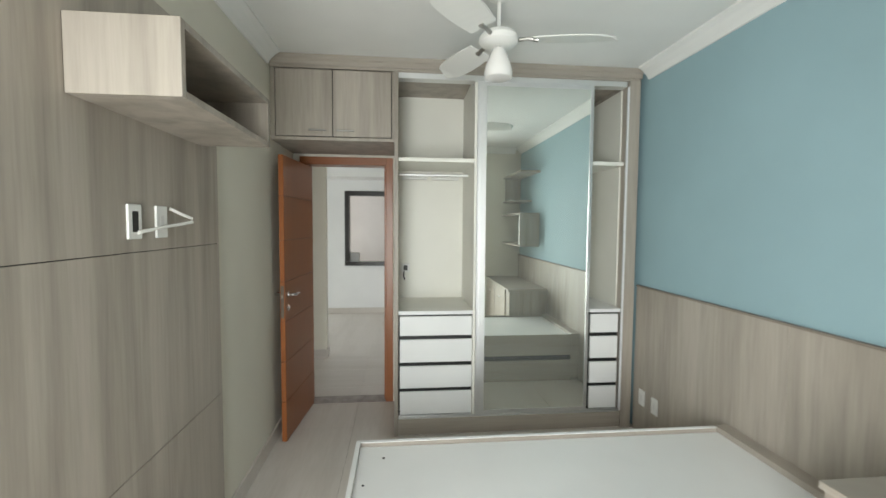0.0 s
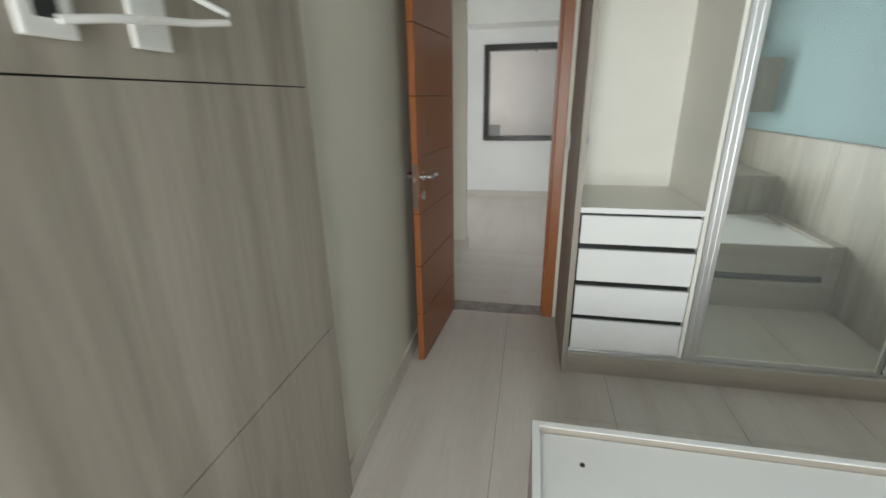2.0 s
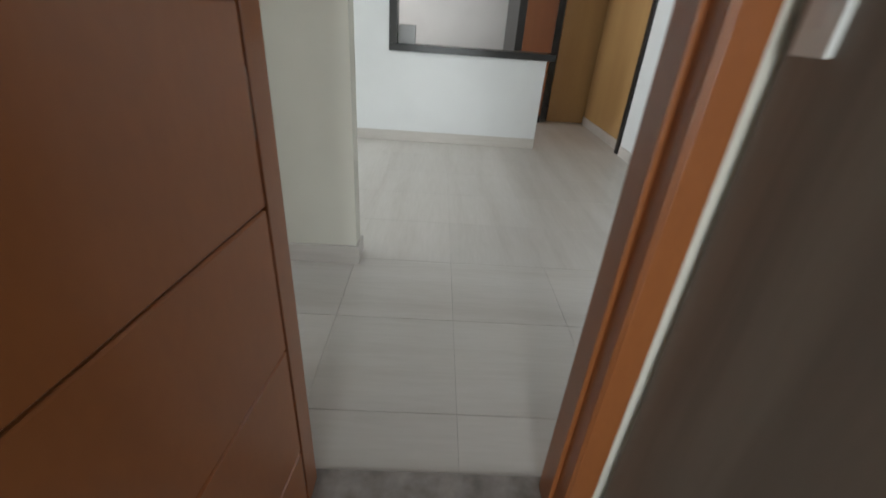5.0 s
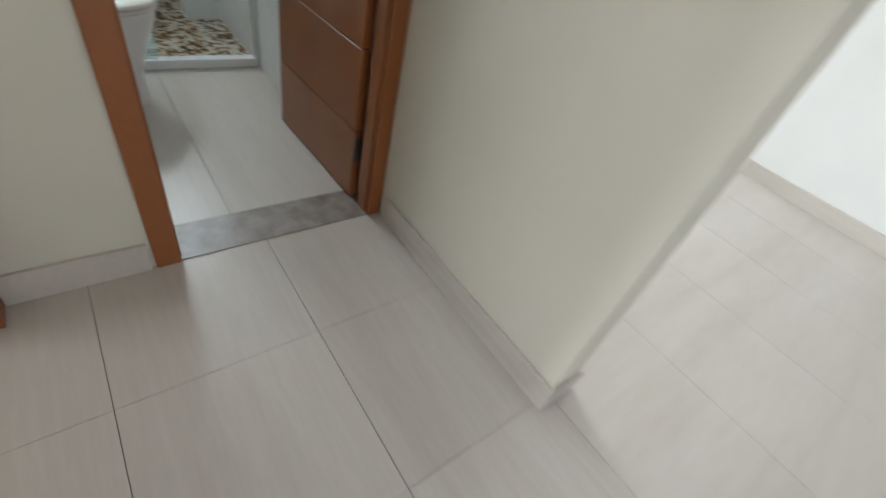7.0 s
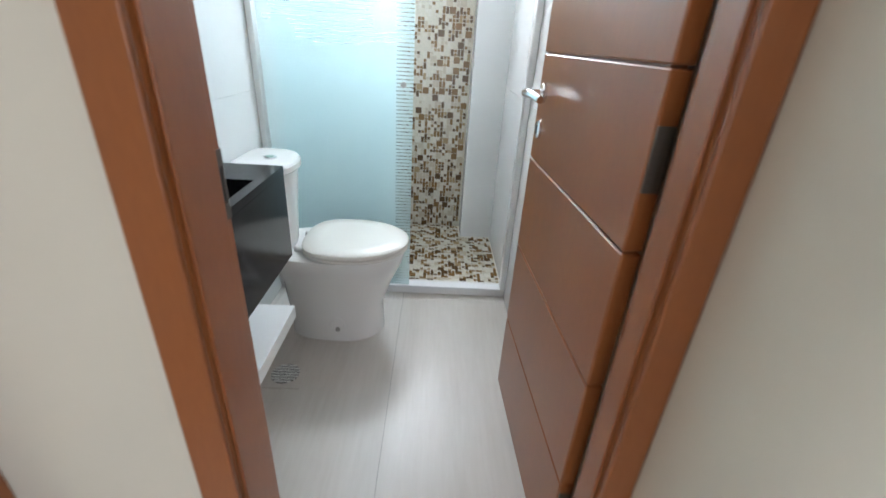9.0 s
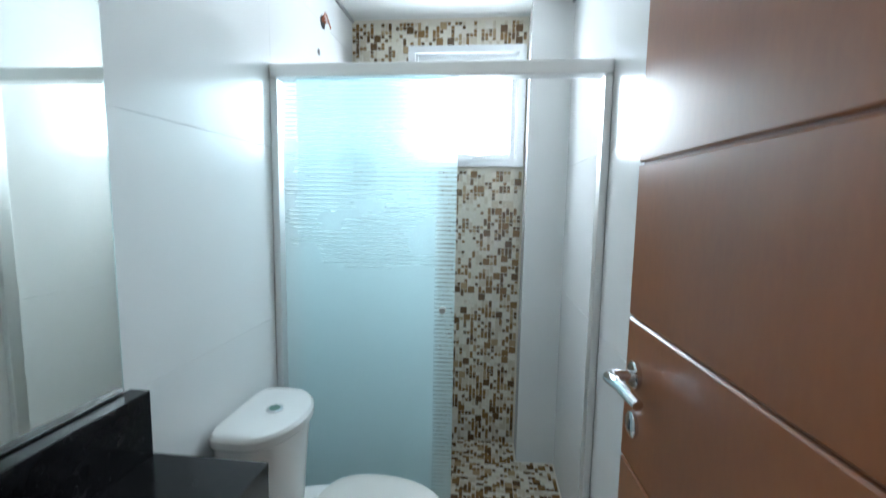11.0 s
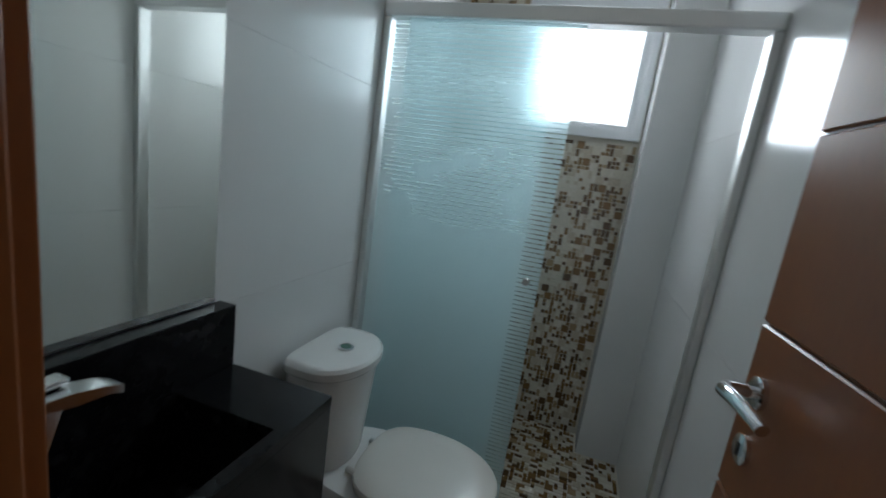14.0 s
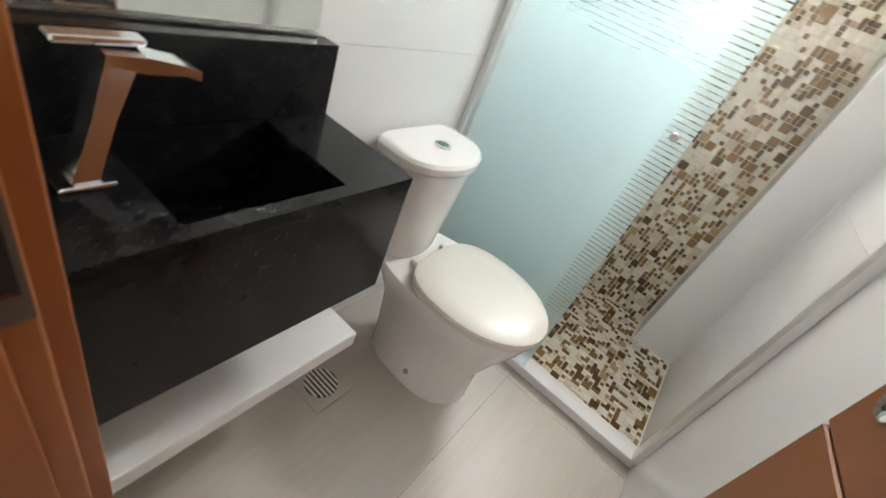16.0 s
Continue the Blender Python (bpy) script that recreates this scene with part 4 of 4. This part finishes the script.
def toilet():
    t = thing("toilet", "white ceramic close-coupled toilet with closed lid", "toilet")
    cx = -2.675
    tk = lambda z, w, d0, d1: [(x, y, z) for x, y, _ in egg(cx + 0.012, QY0 + 0.12, w - 0.010, d0, d1 - 0.006, z, 40, 6)]
    part("tank", loft([tk(0.392, 0.132, 0.095, 0.085), tk(0.41, 0.138, 0.098, 0.09), tk(0.56, 0.152, 0.10, 0.10), tk(0.705, 0.165, 0.10, 0.112)]), M_CER, t, "", True)
    lid = part("tank_lid", loft([tk(0.7055, 0.172, 0.103, 0.118), tk(0.712, 0.178, 0.105, 0.124), tk(0.732, 0.178, 0.105, 0.124), tk(0.741, 0.170, 0.10, 0.116), tk(0.744, 0.15, 0.08, 0.09)]), M_CER, t, "", True)
    b = part("flush_button", disc((cx + 0.01, QY0 + 0.135, 0.7442), 0.024, (0, 0, 1), 0.006), M_CHROME, lid, "chrome flush button", True)
    part("sticker", disc((cx + 0.01, QY0 + 0.135, 0.7503), 0.017, (0, 0, 1), 0.0006), M_GREEN, b)
    cy = 4.385
    part("bowl", loft([egg(cx, cy - 0.03, 0.128, 0.24, 0.155, 0.0), egg(cx, cy - 0.03, 0.126, 0.24, 0.152, 0.05), egg(cx, cy - 0.03, 0.125, 0.25, 0.15, 0.14),
                       egg(cx, cy - 0.01, 0.142, 0.28, 0.17, 0.25), egg(cx, cy, 0.168, 0.33, 0.20, 0.335), egg(cx, cy, 0.178, 0.36, 0.212, 0.38), egg(cx, cy, 0.174, 0.36, 0.208, 0.393)]), M_CER, t, "", True)
    seat = part("seat", loft([egg(cx, cy, 0.176, 0.185, 0.218, 0.3945), egg(cx, cy, 0.183, 0.19, 0.225, 0.400), egg(cx, cy, 0.183, 0.19, 0.225, 0.408), egg(cx, cy, 0.178, 0.186, 0.22, 0.412)]), M_SEAT, t, "", True)
    part("lid", loft([egg(cx, cy, 0.180, 0.188, 0.222, 0.4135), egg(cx, cy, 0.185, 0.192, 0.228, 0.419), egg(cx, cy, 0.184, 0.191, 0.227, 0.430), egg(cx, cy, 0.174, 0.182, 0.216, 0.437), egg(cx, cy, 0.12, 0.12, 0.15, 0.4395)]), M_SEAT, t, "cream plastic lid", True)
    for s in (-0.075, 0.075):
        part("hinge", tube([(cx + s, cy - 0.185, 0.4), (cx + s, cy - 0.215, 0.405)], 0.011, 10), M_CER, seat, "", True)
    pocket = part("bolt_pocket", loft([[(cx + 0.1215 + d, 4.33 + ry * math.cos(2 * math.pi * k / 20), 0.075 + rz * math.sin(2 * math.pi * k / 20)) for k in range(20)]
                                       for d, ry, rz in ((0.0, 0.034, 0.045), (0.005, 0.032, 0.043), (0.006, 0.027, 0.038), (0.002, 0.024, 0.035))]), M_CER, t, "moulded pocket round the bolt", True)
    part("bolt_cap", disc((cx + 0.124, 4.33, 0.06), 0.010, (1, 0, 0), 0.008, 12), M_STEEL, pocket, "dark bolt cap", True)


toilet()


def floor_drain():
    d = thing("floor_drain", "round white floor drain grate with dark slots", "drain")
    c = (-2.335, 4.175)
    part("plate", rbox((c[0] - 0.075, c[1] - 0.075, 0.0005), (c[0] + 0.075, c[1] + 0.075, 0.004), 0.001, 1), M_TILEX, d, "beige plate")
    part("well", disc((c[0], c[1], 0.0042), 0.052, (0, 0, 1), 0.001, 28), M_DARK, d, "dark slots")
    for k in range(7):
        x = -0.042 + k * 0.014
        h = math.sqrt(max(0.052 ** 2 - x * x, 1e-6))
        part("bar", boxes(((c[0] + x - 0.0035, c[1] - h, 0.0054), (c[0] + x + 0.0035, c[1] + h, 0.007))), M_PLAST, d)


floor_drain()


def shower_screen():
    s = thing("shower_screen", "aluminium shower screen with frosted green glass panes pushed open", "shower screen")
    x, ztop = -2.965, 1.828
    part("head_rail", rbox((x - 0.03, QY0 + 0.001, ztop - 0.046), (x + 0.03, QY1 - 0.001, ztop), 0.006), M_ALU, s)
    part("post", rbox((x - 0.025, QY0 + 0.001, 0.046), (x + 0.025, QY0 + 0.026, ztop - 0.047), 0.003), M_ALU, s)
    part("post", rbox((x - 0.025, QY1 - 0.026, 0.046), (x + 0.025, QY1 - 0.001, ztop - 0.047), 0.003), M_ALU, s)
    part("sill_track", rbox((x - 0.025, QY0 + 0.027, 0.0405), (x + 0.025, QY1 - 0.027, 0.052), 0.002), M_ALUW, s)
    for y0, y1, dx in ((QY0 + 0.027, 4.535, -0.014), (4.045, 4.602, 0.014)):
        g = part("glass_pane", boxes(((x + dx - 0.003, y0, 0.055), (x + dx + 0.003, y1, ztop - 0.047))), M_FROST, s, "frosted green striped glass")
        g.visible_shadow = False
    part("knob", disc((x + 0.018, 4.562, 1.0), 0.012, (1, 0, 0), 0.020), M_STEEL, s, "small round chrome knob", True)


shower_screen()
structure("shower_kerb", rbox((-3.03, QY0 + 0.001, 0.0), (-2.955, QY1 - 0.001, 0.04), 0.004), M_CER, "white stone shower kerb", "kerb")


def bathroom_window():
    w = thing("window_1", "small white aluminium bathroom window, bright daylight outside", "window", "", "structure")
    y0, y1, z0, z1 = 4.268, 4.886, 1.566, 2.188
    x = QX0 + 0.004

    def ring(a0, a1, b0, b1, wd, xa, xb):
        return ring_slab(0, a0, a1, b0, b1, a0 + wd, a1 - wd, b0 + wd, b1 - wd, xa, xb)

    part("frame", ring(y0, y1, z0, z1, 0.036, x, x + 0.022), M_ALUW, w)
    part("frame_lining", ring(y0 + 0.034, y1 - 0.03, z0 + 0.027, z1 - 0.03, 0.014, x - 0.15, x - 0.001), M_ALUW, w)
    sash = part("sash", ring(y0 + 0.050, y1 - 0.046, z0 + 0.042, z1 - 0.045, 0.026, x - 0.045, x - 0.008), M_ALUW, w)
    part("latch", rbox((x - 0.006, 4.61, z0 + 0.046), (x + 0.008, 4.68, z0 + 0.06), 0.003), M_ALUW, sash)


bathroom_window()
# Grey strips imitate the shaded groove under the ceiling by colour
structure("shadow_gap_strip_left", rbox((QX0 + 0.002, QY0 + 0.0005, QZ - 0.018), (QX1 - 0.003, QY0 + 0.012, QZ - 0.0005), 0.002, 1), M_GREYP, "grey strip painting the shadow gap between ceiling and tiles", "trim")
structure("shadow_gap_strip_right", rbox((-3.678, QY1 - 0.012, QZ - 0.018), (QX1 - 0.003, QY1 - 0.0005, QZ - 0.0005), 0.002, 1), M_GREYP, "grey strip painting the shadow gap between ceiling and tiles", "trim")


def glow(name, strength, color):
    m = bpy.data.materials.new(name)
    m.use_nodes = True
    b = m.node_tree.nodes["Principled BSDF"]
    b.inputs["Base Color"].default_value = (0, 0, 0, 1)
    b.inputs["Emission Color"].default_value = (*color, 1)
    b.inputs["Emission Strength"].default_value = strength
    return m


structure("backdrop", boxes(((-4.62, 3.4, 0.6), (-4.60, 5.8, 3.6))), glow("overcast_daylight", 4.0, (0.95, 0.98, 1.0)), "plain white daylight outside the bathroom window", "backdrop")
sp = thing("ceiling_spot", "small round white recessed ceiling spot, switched off", "lamp")
part("ring", disc((-3.43, 4.515, QZ - 0.0005), 0.036, (0, 0, -1), 0.008), M_PLAST, sp, "", True)
part("lens", disc((-3.43, 4.515, QZ - 0.0085), 0.022, (0, 0, -1), 0.003), M_ALU, sp, "", True)
so = thing("shower_outlet", "bare wires in a broken wall hole above the shower", "wires")
part("hole", disc((-3.43, QY0 + 0.0002, 2.158), 0.030, (0, 1, 0), 0.0012, 9), M_BLACKP, so, "dark hole")
for k in range(4):
    part("wire", tube([(-3.43 + 0.01 * k - 0.015, QY0 + 0.001, 2.16), (-3.43 + 0.012 * k - 0.02, QY0 + 0.02, 2.165 + 0.008 * k), (-3.43 + 0.013 * k - 0.03, QY0 + 0.026, 2.14 + 0.012 * k)], 0.004, 6), M_COPPER, so)
part("hole", disc((-3.38, QY0 + 0.0002, 2.014), 0.014, (0, 1, 0), 0.0012, 9), M_BLACKP, so, "small dark hole")

# ---- pieces: tiles last ----
random.seed(4)


def tile_floor(name, x0, x1, y0, y1, ox, oy, px, py, material, label, gx=0.0009, gy=0.0009):
    f = structure(name, boxes(((x0, y0, -0.12), (x1, y1, -0.004))), M_GROUT, label, "floor")
    cache = {}
    i0, i1 = math.floor((x0 - ox) / px), math.ceil((x1 - ox) / px)
    j0, j1 = math.floor((y0 - oy) / py), math.ceil((y1 - oy) / py)
    for i in range(i0, i1):
        for j in range(j0, j1):
            a, b = max(x0, ox + i * px) + gx, min(x1, ox + (i + 1) * px) - gx
            c, d = max(y0, oy + j * py) + gy, min(y1, oy + (j + 1) * py) - gy
            if b - a < 0.01 or d - c < 0.01:
                continue
            key = (round(b - a, 4), round(d - c, 4))
            if key not in cache:
                ob = part("floor_tile", boxes(((0, 0, -0.0039), (*key, 0.0))), material, f)
                cache[key] = ob.data
            else:
                ob = new("floor_tile", cache[key])
                ob.parent = f
            ob.location = (a, c, 0)
    return f


tile_floor("floor_bedroom", BX0 - 0.15, BX1 + 0.15, BY0 - 0.4, BY1 - 0.004, -0.142, 2.24, 0.549, 0.549, M_TILE, "beige veined porcelain bedroom floor", 0.0013, 0.0004)
tile_floor("floor_hall", HX - 0.0, 1.9, BY1 + 0.144, 5.137, -0.148, 4.641, 0.503, 0.4965, M_TILEX, "beige veined porcelain hall floor", 0.0006, 0.0012)
tile_floor("floor_living", -4.2, 1.9, 5.137, 10.2, -0.148, 5.137, 0.503, 0.4965, M_TILE, "beige veined porcelain living room floor", 0.0003, 0.0008)
tile_floor("floor_bathroom", QX0 + 0.81, HX - 0.164, QY0, QY1, -2.9, 4.576, 1.2, 0.6, M_TILEX, "beige porcelain bathroom floor")
tile_floor("floor_other_room", -3.9, BX0 - 0.152, 1.4, BY1 - 0.004, -1.15, 3.6, 0.503, 0.503, M_TILE, "beige porcelain floor of the neighbouring room")


def wall_tiles(name, y, s, x0, x1):
    """White tiles on a long bathroom wall; s: the way the wall faces along y."""
    host = bpy.data.objects[name]
    pw, ph, g = 0.90, 0.60, 0.0004
    for i in range(4):
        a, b = x0 + i * pw, min(x0 + (i + 1) * pw, x1)
        for j in range(5):
            c, d = 0.35 + (j - 1) * ph, min(0.35 + j * ph, QZ)
            c = max(c, 0)
            if b - a > 0.02 and d - c > 0.02:
                lo, hi = min(y, y - s * 0.0058), max(y, y - s * 0.0058)
                part("wall_tile", boxes(((a + g, lo, c + g), (b - g, hi, d - g))), M_WTILE, host)


wall_tiles("wall_bathroom_left", QY0, 1, QX0, QX1 - 0.003)
wall_tiles("wall_bathroom_right", QY1, -1, QX0, QX1 - 0.003)


def mosaic_cells(nu, nv, blocked):
    """Splits a grid into 1 x 1, 1 x 2, 2 x 1 and 2 x 2 pieces: (u, v, width, height)."""
    used, out = set(), []
    for v in range(nv):
        for u in range(nu):
            if (u, v) in used or blocked(u, v):
                continue
            w, h = random.choice(((1, 1), (1, 1), (1, 1), (1, 1), (1, 1), (1, 2), (1, 2), (2, 2)))
            cells = [(u + a, v + b) for a in range(w) for b in range(h)]
            if any(c in used or c[0] >= nu or c[1] >= nv or blocked(*c) for c in cells):
                w, h, cells = 1, 1, [(u, v)]
            used.update(cells)
            out.append((u, v, w, h))
    return out


P = 0.0198


def mosaic_field(host, cells, to_world, singles):
    """to_world(u, v, out): metres to a place; singles(u, v) picks the pieces that are objects of their own."""
    verts, faces, cache, n = [], [], {}, 0
    g = 0.0017
    for u, v, w, h in cells:
        a, b, c, d = u * P + g, (u + w) * P - g, v * P + g, (v + h) * P - g
        if singles(u * P, v * P) and n < 300:
            n += 1
            key = (w, h)
            o = Vector(to_world(a, c, 0))
            if key not in cache:
                bm = bmesh.new()
                q = [bm.verts.new(Vector(to_world(x, y, z)) - o) for z in (0.0, 0.0035) for x, y in ((a, c), (b, c), (b, d), (a, d))]
                for f in ((4, 5, 6, 7), (0, 1, 5, 4), (1, 2, 6, 5), (2, 3, 7, 6), (3, 0, 4, 7)):
                    bm.faces.new([q[i] for i in f])
                ob = part("mosaic_tile", bm, M_MOSO, host)
                cache[key] = ob.data
            else:
                ob = new("mosaic_tile", cache[key])
                ob.parent = host
            ob.location = o
        else:
            k = len(verts)
            verts += [to_world(x, y, z) for z in (0.0, 0.0035) for x, y in ((a, c), (b, c), (b, d), (a, d))]
            faces += [tuple(k + i for i in f) for f in ((4, 5, 6, 7), (0, 1, 5, 4), (1, 2, 6, 5), (2, 3, 7, 6), (3, 0, 4, 7))]
    me = bpy.data.meshes.new("mosaic_field")
    me.from_pydata(verts, [], faces)
    me.materials.append(M_MOSJ)
    ob = new("mosaic_field", me)
    ob.parent = host
    tagged(ob, "small beige, cream and brown mosaic tiles", "", "", "stuff")


nu, nv = int((4.894 - QY0) / P), int(QZ / P)
wall_cells = mosaic_cells(nu, nv, lambda u, v: 4.262 < QY0 + (u + 1) * P and QY0 + u * P < 4.892 and 1.56 < (v + 1) * P and v * P < 2.195 and QY0 + u * P < 4.885 and QY0 + (u + 1) * P > 4.275)
mosaic_field(bpy.data.objects["wall_bathroom_window"], wall_cells, lambda u, v, d: (QX0 - 0.006 + d, QY0 + u, v), lambda u, v: QY0 + u > 4.60 and 0.9 < v < 1.55)
shower = structure("floor_shower", boxes(((QX0 - 0.005, QY0, -0.12), (-3.031, QY1, 0.004))), M_MGROUT, "mosaic shower floor with cream grout", "floor")
fu, fv = int((-3.032 - QX0) / P), int((QY1 - QY0) / P)
floor_cells = mosaic_cells(fu, fv, lambda u, v: QX0 + u * P < -3.68 and QY0 + (v + 1) * P > 4.895)
mosaic_field(shower, floor_cells, lambda u, v, d: (QX0 + u, QY0 + v, 0.004 + d), lambda u, v: QX0 + u > -3.5 and QY0 + v > 4.62)
